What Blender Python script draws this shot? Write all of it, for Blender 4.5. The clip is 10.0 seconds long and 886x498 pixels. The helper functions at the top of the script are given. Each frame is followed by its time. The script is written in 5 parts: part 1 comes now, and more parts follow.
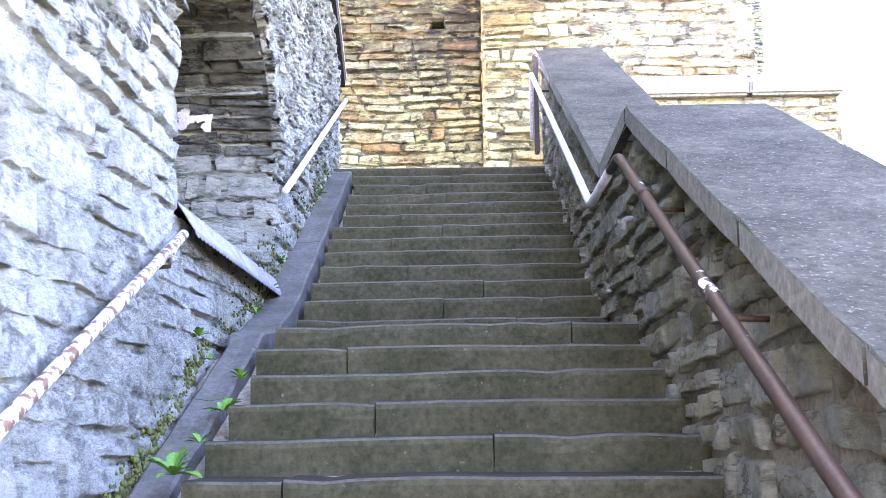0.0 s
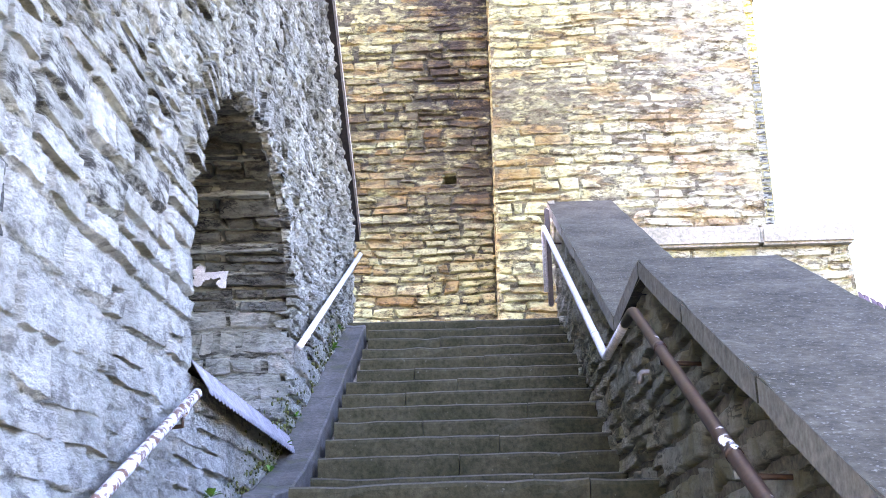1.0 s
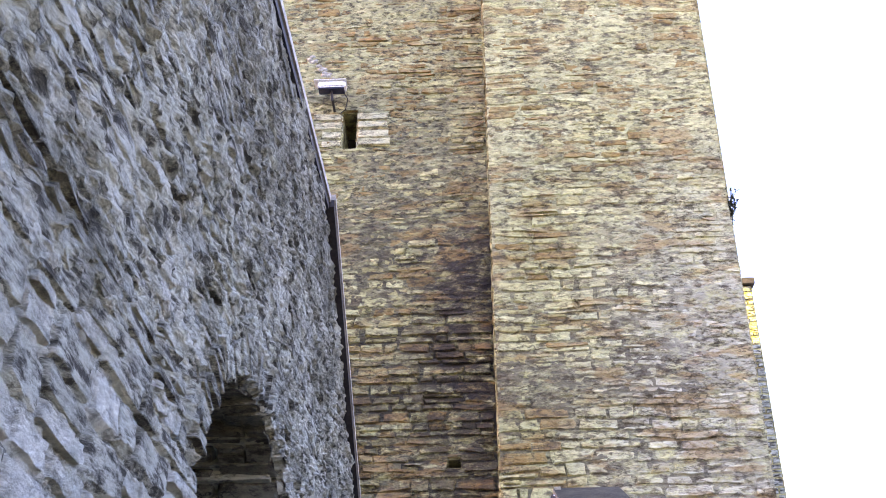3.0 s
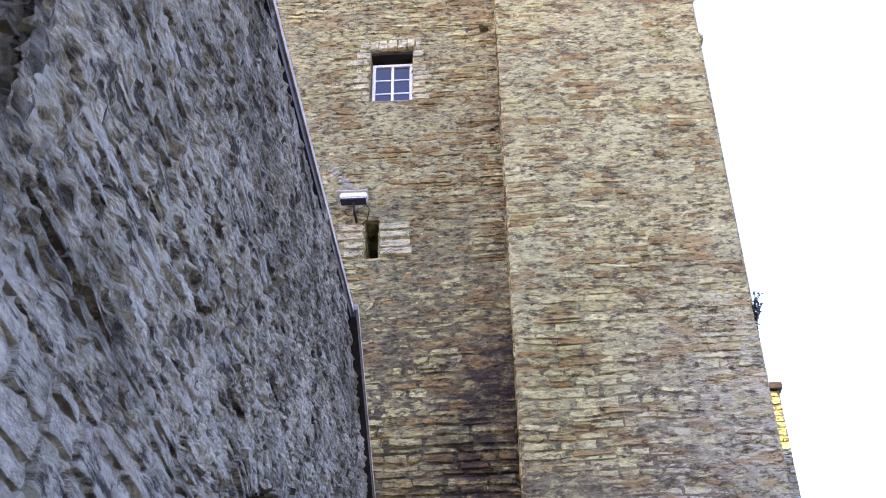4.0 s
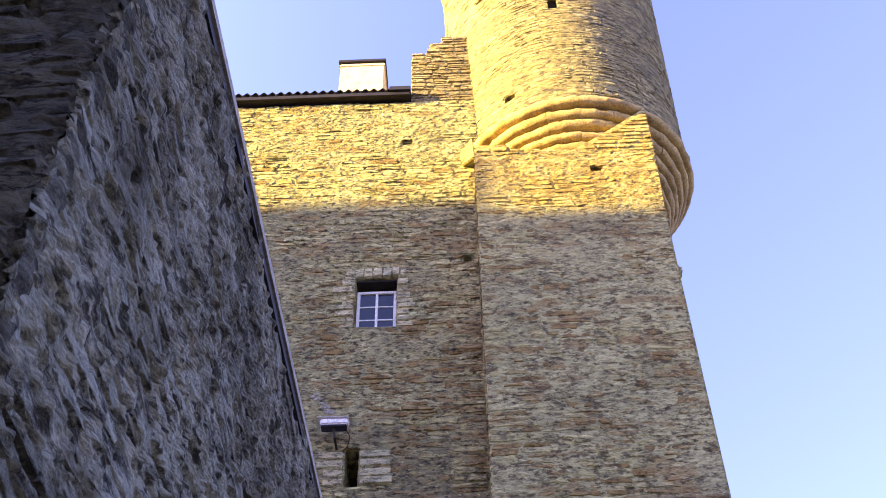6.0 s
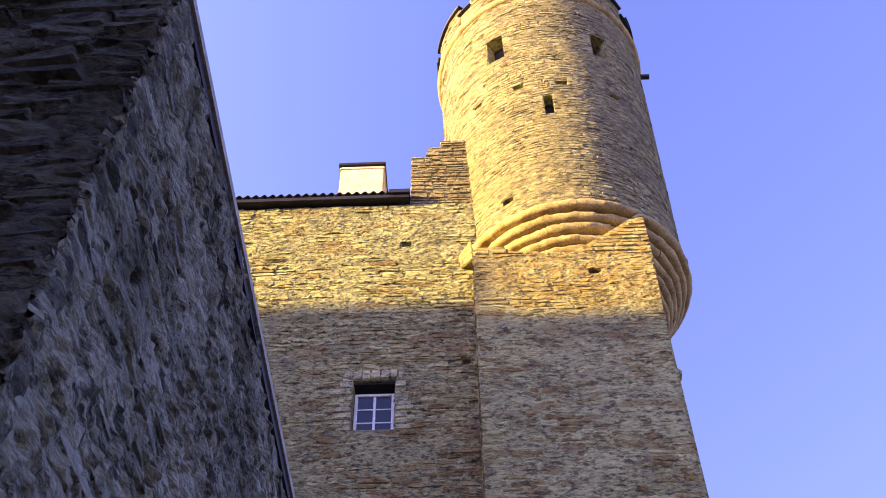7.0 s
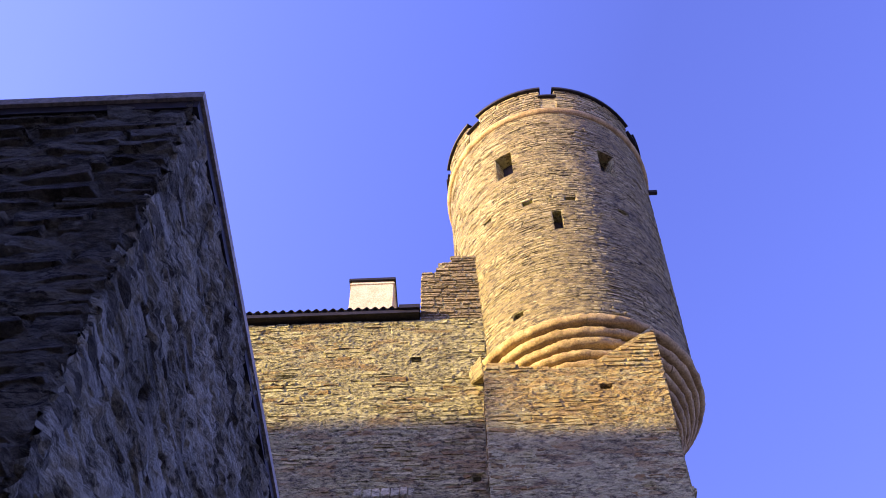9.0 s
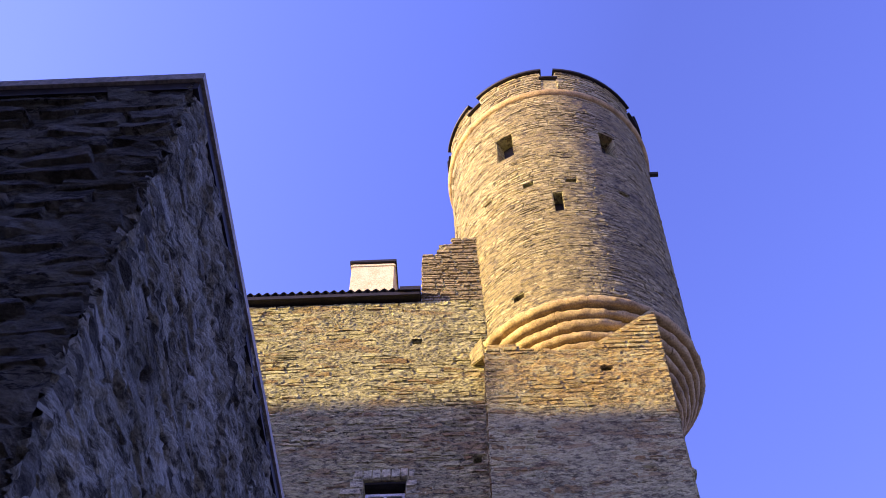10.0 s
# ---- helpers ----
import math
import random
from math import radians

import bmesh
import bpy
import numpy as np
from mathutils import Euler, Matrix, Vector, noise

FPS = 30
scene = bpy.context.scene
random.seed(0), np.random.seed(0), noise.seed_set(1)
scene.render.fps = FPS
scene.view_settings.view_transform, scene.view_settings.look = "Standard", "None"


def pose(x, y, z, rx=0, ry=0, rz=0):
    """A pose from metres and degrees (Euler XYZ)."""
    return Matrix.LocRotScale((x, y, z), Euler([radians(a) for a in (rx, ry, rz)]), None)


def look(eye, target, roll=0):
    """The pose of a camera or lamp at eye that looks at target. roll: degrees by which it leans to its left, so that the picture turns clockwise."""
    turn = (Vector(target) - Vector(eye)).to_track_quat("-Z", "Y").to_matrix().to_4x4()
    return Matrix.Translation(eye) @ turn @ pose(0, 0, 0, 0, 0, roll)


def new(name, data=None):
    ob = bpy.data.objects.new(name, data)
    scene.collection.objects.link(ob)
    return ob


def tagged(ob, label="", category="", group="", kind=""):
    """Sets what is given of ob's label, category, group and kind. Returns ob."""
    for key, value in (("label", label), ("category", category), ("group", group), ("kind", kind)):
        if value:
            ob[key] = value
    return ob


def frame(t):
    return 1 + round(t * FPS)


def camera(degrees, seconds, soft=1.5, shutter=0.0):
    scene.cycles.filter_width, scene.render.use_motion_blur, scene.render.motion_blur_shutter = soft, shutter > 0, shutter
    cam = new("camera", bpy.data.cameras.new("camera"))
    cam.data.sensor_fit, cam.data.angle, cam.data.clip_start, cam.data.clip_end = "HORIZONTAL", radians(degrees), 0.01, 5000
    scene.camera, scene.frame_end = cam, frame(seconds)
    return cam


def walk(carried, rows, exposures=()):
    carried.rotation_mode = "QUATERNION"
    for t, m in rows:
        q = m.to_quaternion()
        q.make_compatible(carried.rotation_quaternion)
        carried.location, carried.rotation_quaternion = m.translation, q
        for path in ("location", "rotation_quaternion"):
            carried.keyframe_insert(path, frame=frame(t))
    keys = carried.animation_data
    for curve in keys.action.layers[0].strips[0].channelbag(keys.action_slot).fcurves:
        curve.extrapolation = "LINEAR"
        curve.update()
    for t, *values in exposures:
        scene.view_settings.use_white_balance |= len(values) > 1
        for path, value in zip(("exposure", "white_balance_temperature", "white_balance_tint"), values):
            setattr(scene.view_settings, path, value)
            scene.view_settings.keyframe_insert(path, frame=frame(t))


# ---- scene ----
cam = camera(42.44, 10.0, soft=0.95)
ROWS = [
    (0.0, 99.009, 0.775, 1.115), (0.5, 103.037, 0.909, 1.555), (1.0, 106.583, 1.203, 1.941),
    (1.5, 110.005, 1.288, 2.18), (2.0, 113.307, 1.247, 2.233), (2.5, 117.397, 1.121, 1.976), (2.7, 118.766, 0.875, 1.775),
    (3.8, 124.955, 0.36, 3.05),
    (4.0, 126.063, 0.699, 3.34), (4.5, 129.606, 0.289, 3.207), (5.0, 132.485, 0.506, 2.681),
    (5.5, 135.057, 0.662, 2.107), (6.8, 141.385, 0.64, 2.25), (7.0, 142.527, 0.593, 1.965), (7.5, 145.048, 0.489, 1.777),
    (8.0, 146.98, 0.327, 1.908), (8.5, 148.542, 0.241, 2.054), (9.0, 148.31, 0.262, 2.366),
    (9.5, 147.944, 0.297, 2.585), (10.0, 147.403, 0.227, 2.381)]
EXPO = [(0.0, 6.21, 15900, -15), (1.0, 5.73, 15800, -15), (2.5, 4.8, 15300, -13), (4.0, 4.14, 13100, -11), (4.5, 3.87, 12100, -8),
        (5.5, 3.37, 10900, -4), (7.0, 2.47, 8700, 6), (8.0, 2.14, 7100, 17), (10.0, 1.94, 6700, 19)]
walk(cam, [(t, pose(0.0, 0.0, min(t, 2.2) * 0.021 - 0.024, rx, ry, rz)) for t, rx, ry, rz in ROWS], EXPO)

# ---- light ----
SUN_EL, SUN_AZ = 13.5, 252.0        # degrees; azimuth clockwise from +y
world = bpy.data.worlds.new("world")
scene.world = world
world.use_nodes = True
wn, wl = world.node_tree.nodes, world.node_tree.links
sky = wn.new("ShaderNodeTexSky")
sky.sky_type, sky.sun_disc = "NISHITA", False
sky.sun_elevation, sky.sun_rotation = radians(SUN_EL), radians(SUN_AZ)
sky.altitude, sky.air_density, sky.dust_density, sky.ozone_density = 50, 1.0, 0.9, 5.0
tone = wn.new("ShaderNodeMix")
tone.data_type, tone.blend_type = "RGBA", "MULTIPLY"
tone.inputs[0].default_value, tone.inputs[7].default_value = 1.0, (1.2, 0.77, 1.28, 1)
wl.new(sky.outputs[0], tone.inputs[6])
# the evening haze brightens towards the sun
sky_dir, toward = wn.new("ShaderNodeTexCoord"), wn.new("ShaderNodeVectorMath")
toward.operation = "DOT_PRODUCT"
glow = wn.new("ShaderNodeMapRange")
glow.inputs[1].default_value, glow.inputs[2].default_value = -0.05, 0.42
glow.inputs[3].default_value, glow.inputs[4].default_value = 1.0, 1.65
haze = wn.new("ShaderNodeVectorMath")
haze.operation = "SCALE"
wl.new(sky_dir.outputs["Generated"], toward.inputs[0])
wl.new(toward.outputs["Value"], glow.inputs[0])
wl.new(tone.outputs[2], haze.inputs[0])
wl.new(glow.outputs[0], haze.inputs["Scale"])
wl.new(haze.outputs[0], wn["Background"].inputs[0])
wn["Background"].inputs[1].default_value = 0.125
to_sun = Vector((math.sin(radians(SUN_AZ)) * math.cos(radians(SUN_EL)),
                 math.cos(radians(SUN_AZ)) * math.cos(radians(SUN_EL)), math.sin(radians(SUN_EL))))
toward.inputs[1].default_value = to_sun
sun_data = bpy.data.lights.new("sun", "SUN")
sun_data.energy, sun_data.angle, sun_data.color = 4.8, radians(0.5), (1.0, 0.77, 0.29)
sun = new("sun", sun_data)
sun.matrix_world = look(tuple(to_sun * 60), (0, 0, 0))


# ---- materials ----
def node_mat(name, rough=0.9, metal=0.0):
    m = bpy.data.materials.new(name)
    m.use_nodes = True
    n, l = m.node_tree.nodes, m.node_tree.links
    b = n["Principled BSDF"]
    b.inputs["Roughness"].default_value, b.inputs["Metallic"].default_value = rough, metal
    b.inputs["Specular IOR Level"].default_value = 0.3
    return m, n, l, b


def tex_noise(n, l, scale, detail=5.0, rough=0.6, stretch=None, src=None):
    co = n.new("ShaderNodeTexCoord")
    out = src or co.outputs["Object"]
    if stretch:
        mp = n.new("ShaderNodeMapping")
        mp.inputs["Scale"].default_value = stretch
        l.new(out, mp.inputs[0])
        out = mp.outputs[0]
    t = n.new("ShaderNodeTexNoise")
    t.inputs["Scale"].default_value, t.inputs["Detail"].default_value, t.inputs["Roughness"].default_value = scale, detail, rough
    l.new(out, t.inputs["Vector"])
    return t.outputs["Fac"]


def ramp(n, l, src, stops, mode="LINEAR"):
    r = n.new("ShaderNodeValToRGB")
    r.color_ramp.interpolation = mode
    while len(r.color_ramp.elements) < len(stops):
        r.color_ramp.elements.new(0.5)
    for e, (p, c) in zip(r.color_ramp.elements, stops):
        e.position = p
        e.color = (*c, 1) if len(c) == 3 else (c[0], c[0], c[0], 1)
    l.new(src, r.inputs[0])
    return r.outputs[0]


def mixc(n, l, fac, a, b, mode="MIX"):
    m = n.new("ShaderNodeMix")
    m.data_type, m.blend_type = "RGBA", mode
    for slot, val in ((0, fac), (6, a), (7, b)):
        if isinstance(val, (int, float)):
            m.inputs[slot].default_value = val
        elif isinstance(val, tuple):
            m.inputs[slot].default_value = (*val, 1)
        else:
            l.new(val, m.inputs[slot])
    return m.outputs[2]


def math_node(n, l, op, a, b=0.0):
    m = n.new("ShaderNodeMath")
    m.operation = op
    for i, val in enumerate((a, b)):
        if isinstance(val, (int, float)):
            m.inputs[i].default_value = val
        else:
            l.new(val, m.inputs[i])
    return m.outputs[0]


def bump(n, l, b, parts):
    prev = None
    for src, strength, dist in parts:
        u = n.new("ShaderNodeBump")
        u.inputs["Strength"].default_value, u.inputs["Distance"].default_value = strength, dist
        l.new(src, u.inputs["Height"])
        if prev:
            l.new(prev, u.inputs["Normal"])
        prev = u.outputs[0]
    l.new(prev, b.inputs["Normal"])


def stone_mat(name, stops, stain_shade=(0.05, 0.045, 0.04), stain_amount=0.45, fine=14.0, ochre=None, patch=None, moss=None, pits=9.0, pit_amount=0.75, relief=0.05, smear=None, smear_amount=0.75, veins=0.7, vein_scale=6.5, pit_top=0.48, blotch=False, flat=(0.62, 0.62, 1.3), grit=0.72):
    """Rubble limestone: a colour for each stone, grain, lichen and soot stains, painted shade in the pits."""
    m, n, l, b = node_mat(name, 0.92)
    info, geo, co = n.new("ShaderNodeObjectInfo"), n.new("ShaderNodeNewGeometry"), n.new("ShaderNodeTexCoord")
    rnd = math_node(n, l, "FRACT", math_node(n, l, "ADD", info.outputs["Random"], geo.outputs["Random Per Island"]))
    col = ramp(n, l, rnd, stops)
    grain = tex_noise(n, l, fine, 8, 0.72, flat, geo.outputs["Position"])
    col = mixc(n, l, grit, col, ramp(n, l, grain, [(0.3, (0.3,)), (0.5, (0.95,)), (0.7, (1.4,))]), "MULTIPLY")
    big = tex_noise(n, l, 1.1, 8, 0.72, (0.6, 0.6, 1.2), geo.outputs["Position"])
    col = mixc(n, l, ramp(n, l, big, [(0.48, (0.0,)), (0.66, (stain_amount,))]), col, stain_shade)
    if ochre:
        z0, z1, c = ochre[:3]
        sep = n.new("ShaderNodeSeparateXYZ")
        l.new(geo.outputs["Position"], sep.inputs[0])
        mr = n.new("ShaderNodeMapRange")
        mr.inputs[1].default_value, mr.inputs[2].default_value = z0, z1
        l.new(sep.outputs[2], mr.inputs[0])
        band = ramp(n, l, mr.outputs[0], ochre[3] if len(ochre) > 3 else [(0.0, (0.07,)), (0.4, (0.12,)), (0.48, (0.62,)), (0.6, (0.55,)), (0.68, (0.12,)), (1.0, (0.05,))])
        pick = math_node(n, l, "FRACT", math_node(n, l, "MULTIPLY", rnd, 7.31))
        sel = math_node(n, l, "LESS_THAN", pick, band)
        warm = tex_noise(n, l, 5.0, 5, 0.6, None, geo.outputs["Position"])
        col = mixc(n, l, math_node(n, l, "MULTIPLY", sel, ramp(n, l, warm, [(0.35, (0.55,)), (0.6, (1.0,))])), col, c)
    for ctr, size, c, amount in patch or ():
        mp = n.new("ShaderNodeMapping")
        mp.vector_type = "TEXTURE"
        mp.inputs["Location"].default_value, mp.inputs["Scale"].default_value = ctr, size
        l.new(geo.outputs["Position"], mp.inputs[0])
        g = n.new("ShaderNodeTexGradient")
        g.gradient_type = "SPHERICAL"
        l.new(mp.outputs[0], g.inputs[0])
        rag = tex_noise(n, l, 3.5, 8, 0.75, (1, 1, 2.2), geo.outputs["Position"])
        f = math_node(n, l, "MULTIPLY", ramp(n, l, g.outputs[1], [(0.0, (0.0,)), (0.55, (1.0,))]), ramp(n, l, rag, [(0.38, (0.0,)), (0.54, (amount,))]))
        col = mixc(n, l, f, col, c)
    if smear:
        sm = tex_noise(n, l, 1.7, 8, 0.7, (0.7, 0.7, 1.2), geo.outputs["Position"])
        edge = [(0.47, (0.0,)), (0.62, (smear_amount,))]
        if blotch:
            sm = tex_noise(n, l, 2.7, 5, 0.55, (0.55, 0.55, 1.9), geo.outputs["Position"])
            edge = [(0.555, (0.0,)), (0.61, (smear_amount,)), (0.8, (smear_amount,))]
        col = mixc(n, l, ramp(n, l, sm, edge), col, smear)
    if moss:
        z = tex_noise(n, l, 2.2, 6, 0.7, None, geo.outputs["Position"])
        col = mixc(n, l, ramp(n, l, z, [(0.5, (0.0,)), (0.66, (0.7,))]), col, moss)
    # pits are darkened where they sink: hollow shade painted in the stain's colour
    pit = tex_noise(n, l, pits, 9, 0.7, flat, geo.outputs["Position"])
    pitf = ramp(n, l, pit, [(pit_top - 0.1, (1.0,)), (pit_top, (0.0,))])
    col = mixc(n, l, math_node(n, l, "MULTIPLY", pitf, pit_amount), col, stain_shade)
    vein = tex_noise(n, l, vein_scale, 6, 0.62, (0.45, 0.45, 1.5), geo.outputs["Position"])
    line = ramp(n, l, vein, [(0.47, (0.0,)), (0.49, (1.0,)), (0.505, (1.0,)), (0.525, (0.0,))])
    some = ramp(n, l, tex_noise(n, l, 3.2, 5, 0.6, None, geo.outputs["Position"]), [(0.42, (0.0,)), (0.58, (veins,))])
    crack = math_node(n, l, "MULTIPLY", line, some)
    col = mixc(n, l, crack, col, (stain_shade[0] * 0.55, stain_shade[1] * 0.55, stain_shade[2] * 0.55))
    l.new(col, b.inputs["Base Color"])
    sunk = math_node(n, l, "SUBTRACT", 1.0, crack)
    crag = tex_noise(n, l, 9.0, 10, 0.75, flat, geo.outputs["Position"])
    chip = tex_noise(n, l, 30.0, 4, 0.65, flat, geo.outputs["Position"])
    bump(n, l, b, [(sunk, 0.8, 0.02), (chip, 1.0, 0.03), (crag, 1.0, relief), (pit, 0.9, relief * 0.6), (grain, 0.8, relief * 0.35)])
    return m


def plain_mat(name, c1, c2, scale=8.0, rough=0.8, metal=0.0, bumpy=0.3, dist=0.01, spots=None, stretch=None):
    m, n, l, b = node_mat(name, rough, metal)
    geo = n.new("ShaderNodeNewGeometry")
    a = tex_noise(n, l, scale, 7, 0.65, stretch, geo.outputs["Position"])
    f = tex_noise(n, l, scale * 9, 5, 0.7, None, geo.outputs["Position"])
    col = mixc(n, l, ramp(n, l, a, [(0.35, (0.0,)), (0.65, (1.0,))]), c1, c2)
    col = mixc(n, l, 0.65, col, ramp(n, l, f, [(0.3, (0.3,)), (0.5, (0.95,)), (0.7, (1.6,))]), "MULTIPLY")
    if spots:
        c, sc, lo, hi = spots
        s = tex_noise(n, l, sc, 4, 0.6, None, geo.outputs["Position"])
        col = mixc(n, l, ramp(n, l, s, [(lo, (0.0,)), (hi, (1.0,))]), col, c)
    l.new(col, b.inputs["Base Color"])
    bump(n, l, b, [(a, bumpy, dist), (f, bumpy, dist * 0.5)])
    return m


CREAM = [(0.0, (0.37, 0.33, 0.143)), (0.16, (0.51, 0.485, 0.23)), (0.34, (0.41, 0.38, 0.17)), (0.5, (0.56, 0.54, 0.271)), (0.66, (0.46, 0.425, 0.193)), (0.82, (0.53, 0.505, 0.244)), (1.0, (0.34, 0.29, 0.115))]
TOP_STAIN = ((2.0, 13.0, 16.6), (3.2, 3.0, 2.3), (0.4, 0.27, 0.085), 0.85)
SOOT_RUNS = [((0.1, 13.8, 6.9), (1.2, 2.5, 2.6), (0.035, 0.028, 0.02), 1.0), ((-0.7, 13.8, 5.4), (2.3, 2.5, 1.9), (0.035, 0.028, 0.02), 0.75)]
# joint patches: dirt together with joint shadow put into the mortar colour
JOINT_DIRT_SHADE = [((-0.6, 13.8, 5.5), (3.6, 2.5, 6.0), (0.075, 0.06, 0.04), 0.85)]
TOWER_JOINTS = ((1.2, 13.0, 4.6), (2.8, 2.5, 4.6), (0.1, 0.082, 0.052), 0.8)
# grey wall is darker in a ragged patch towards its top
DARK_TOP = [((-1.24, 5.5, 5.7), (3.0, 9.0, 2.7), (0.1, 0.097, 0.082), 0.65)]
TOWER_OCHRE = [(0.0, (0.06,)), (0.36, (0.1,)), (0.45, (0.38,)), (0.66, (0.42,)), (0.74, (0.1,)), (1.0, (0.16,))]
MAT_TOWER = stone_mat("tower_limestone", CREAM, stain_shade=(0.075, 0.056, 0.032), pit_amount=0.7, pits=11.0, pit_top=0.5, ochre=(2.0, 20.0, (0.279, 0.184, 0.063), TOWER_OCHRE), stain_amount=0.25, smear=(0.29, 0.19, 0.072), smear_amount=0.62, blotch=True,
                      patch=[((3.4, 13.0, 4.4), (2.6, 3.0, 5.5), (0.495, 0.482, 0.378), 0.7), TOP_STAIN])
MAT_CASTLE = stone_mat("castle_limestone", CREAM, stain_shade=(0.075, 0.056, 0.032), pit_amount=0.85, pits=11.0, pit_top=0.5, ochre=(2.0, 20.0, (0.261, 0.167, 0.0585)), stain_amount=0.3, veins=0.85, smear=(0.29, 0.19, 0.072), smear_amount=0.62, blotch=True,
                       patch=SOOT_RUNS)
# stub stone is darker and browner than the castle wall's
MAT_STUB = stone_mat("dark_brown_limestone", [(0.0, (0.3, 0.24, 0.13)), (0.5, (0.38, 0.31, 0.18)), (1.0, (0.27, 0.2, 0.1))], stain_amount=0.4, fine=18.0, pits=14.0)
MAT_TURRET = stone_mat("turret_limestone", [(0.0, (0.258, 0.219, 0.103)), (0.2, (0.378, 0.335, 0.176)), (0.45, (0.31, 0.267, 0.133)), (0.7, (0.404, 0.361, 0.194)), (1.0, (0.224, 0.181, 0.0817))], stain_amount=0.4, fine=18.0, pits=11.0, pit_top=0.5, relief=0.02, pit_amount=0.85, veins=0.6, flat=(0.5, 0.5, 1.5))
MAT_GREY = stone_mat("grey_rubble", [(0.0, (0.327, 0.344, 0.284)), (0.3, (0.43, 0.452, 0.378)), (0.55, (0.361, 0.378, 0.31)), (0.8, (0.464, 0.486, 0.404)), (1.0, (0.292, 0.301, 0.245))],
                     stain_shade=(0.0344, 0.0327, 0.0241), flat=(0.38, 0.38, 1.45), stain_amount=0.4, fine=24.0, pits=12.0, relief=0.07, pit_amount=0.95, patch=DARK_TOP, smear=(0.516, 0.533, 0.456), smear_amount=0.6, moss=(0.0731, 0.0731, 0.0473), veins=0.35, vein_scale=9.0, pit_top=0.505)
MAT_FOOT = stone_mat("pale_grey_rubble", [(0.0, (0.418, 0.435, 0.37)), (0.4, (0.539, 0.561, 0.487)), (0.7, (0.479, 0.496, 0.422)), (1.0, (0.574, 0.596, 0.518))],
                     stain_shade=(0.113, 0.113, 0.0914), stain_amount=0.4, fine=18.0, pits=9.0, relief=0.06, pit_amount=0.55, smear=(0.644, 0.67, 0.592), veins=0.3, moss=(0.261, 0.278, 0.209))
# darker copy of the grey rubble: black patches, plus shade put into the colour
MAT_RUBBLE_SHADED = stone_mat("dark_patched_shaded_rubble", [(0.0, (0.14, 0.147, 0.125)), (0.5, (0.205, 0.215, 0.182)), (1.0, (0.155, 0.157, 0.126))],
                     stain_shade=(0.0241, 0.0229, 0.0166), stain_amount=0.8, fine=22.0, pits=10.0, relief=0.08, pit_amount=0.9, moss=(0.0482, 0.0425, 0.0263), veins=0.95, vein_scale=9.0, pit_top=0.505)
MAT_PARAPET = stone_mat("parapet_rubble", [(0.0, (0.34, 0.325, 0.23)), (0.4, (0.46, 0.44, 0.33)), (0.7, (0.5, 0.47, 0.345)), (1.0, (0.38, 0.355, 0.25))],
                        stain_shade=(0.11, 0.105, 0.065), stain_amount=0.4, moss=(0.26, 0.23, 0.075), relief=0.05, pit_amount=0.5, smear=(0.2, 0.21, 0.15), smear_amount=0.5)
MAT_MORTAR = stone_mat("lime_mortar", [(0.0, (0.43, 0.405, 0.2)), (1.0, (0.48, 0.455, 0.23))], stain_amount=0.35, stain_shade=(0.075, 0.058, 0.033), pit_amount=0.85, pits=11.0, pit_top=0.495, relief=0.06, smear=(0.29, 0.19, 0.072), smear_amount=0.62, blotch=True,
                       patch=[((3.4, 13.0, 4.4), (2.6, 3.0, 5.5), (0.457, 0.444, 0.349), 0.7), TOWER_JOINTS, TOP_STAIN])
MAT_MORTAR_CASTLE = stone_mat("sooty_mortar", [(0.0, (0.4, 0.375, 0.185)), (1.0, (0.45, 0.425, 0.215))], stain_amount=0.45, pit_amount=0.85, pits=11.0, pit_top=0.495, smear=(0.29, 0.19, 0.072), smear_amount=0.62, blotch=True, stain_shade=(0.0415, 0.0332, 0.0249), relief=0.06, patch=JOINT_DIRT_SHADE + SOOT_RUNS)
MAT_MORTAR_GREY = stone_mat("grey_mortar", [(0.0, (0.387, 0.404, 0.335)), (1.0, (0.43, 0.452, 0.37))], stain_shade=(0.0301, 0.0284, 0.0206), flat=(0.38, 0.38, 1.45), stain_amount=0.45, fine=24.0, pits=12.0, relief=0.07, pit_amount=0.9, patch=DARK_TOP, smear=(0.568, 0.593, 0.516), smear_amount=0.7, moss=(0.0645, 0.0645, 0.0413), veins=0.35, vein_scale=9.0, pit_top=0.505)
MAT_MORTAR_DARK = plain_mat("dark_mortar", (0.255, 0.23, 0.17), (0.128, 0.111, 0.0808), 5.0, 0.95, bumpy=0.7, dist=0.03)
MAT_RING = plain_mat("corbel_stone", (0.44, 0.33, 0.15), (0.22, 0.155, 0.07), 3.0, 0.9, bumpy=0.7, dist=0.04)
MAT_STEP = plain_mat("worn_step_stone", (0.053, 0.0485, 0.027), (0.028, 0.0275, 0.0135), 3.4, 0.95, bumpy=0.6, dist=0.012, spots=((0.12, 0.118, 0.09), 34.0, 0.66, 0.78))
MAT_STEP.node_tree.nodes["Principled BSDF"].inputs["Specular IOR Level"].default_value = 0.15
MAT_NOSING = plain_mat("polished_nosing", (0.0615, 0.057, 0.0375), (0.0338, 0.0315, 0.0188), 6.0, 0.75, bumpy=0.3, dist=0.006)
# step stone again, darkened to cancel the skylight on upward faces
MAT_TREAD = plain_mat("darkened_tread_stone", (0.032, 0.03, 0.02), (0.018, 0.018, 0.011), 5.0, 0.95, bumpy=0.5, dist=0.01)
MAT_TREAD.node_tree.nodes["Principled BSDF"].inputs["Specular IOR Level"].default_value = 0.1
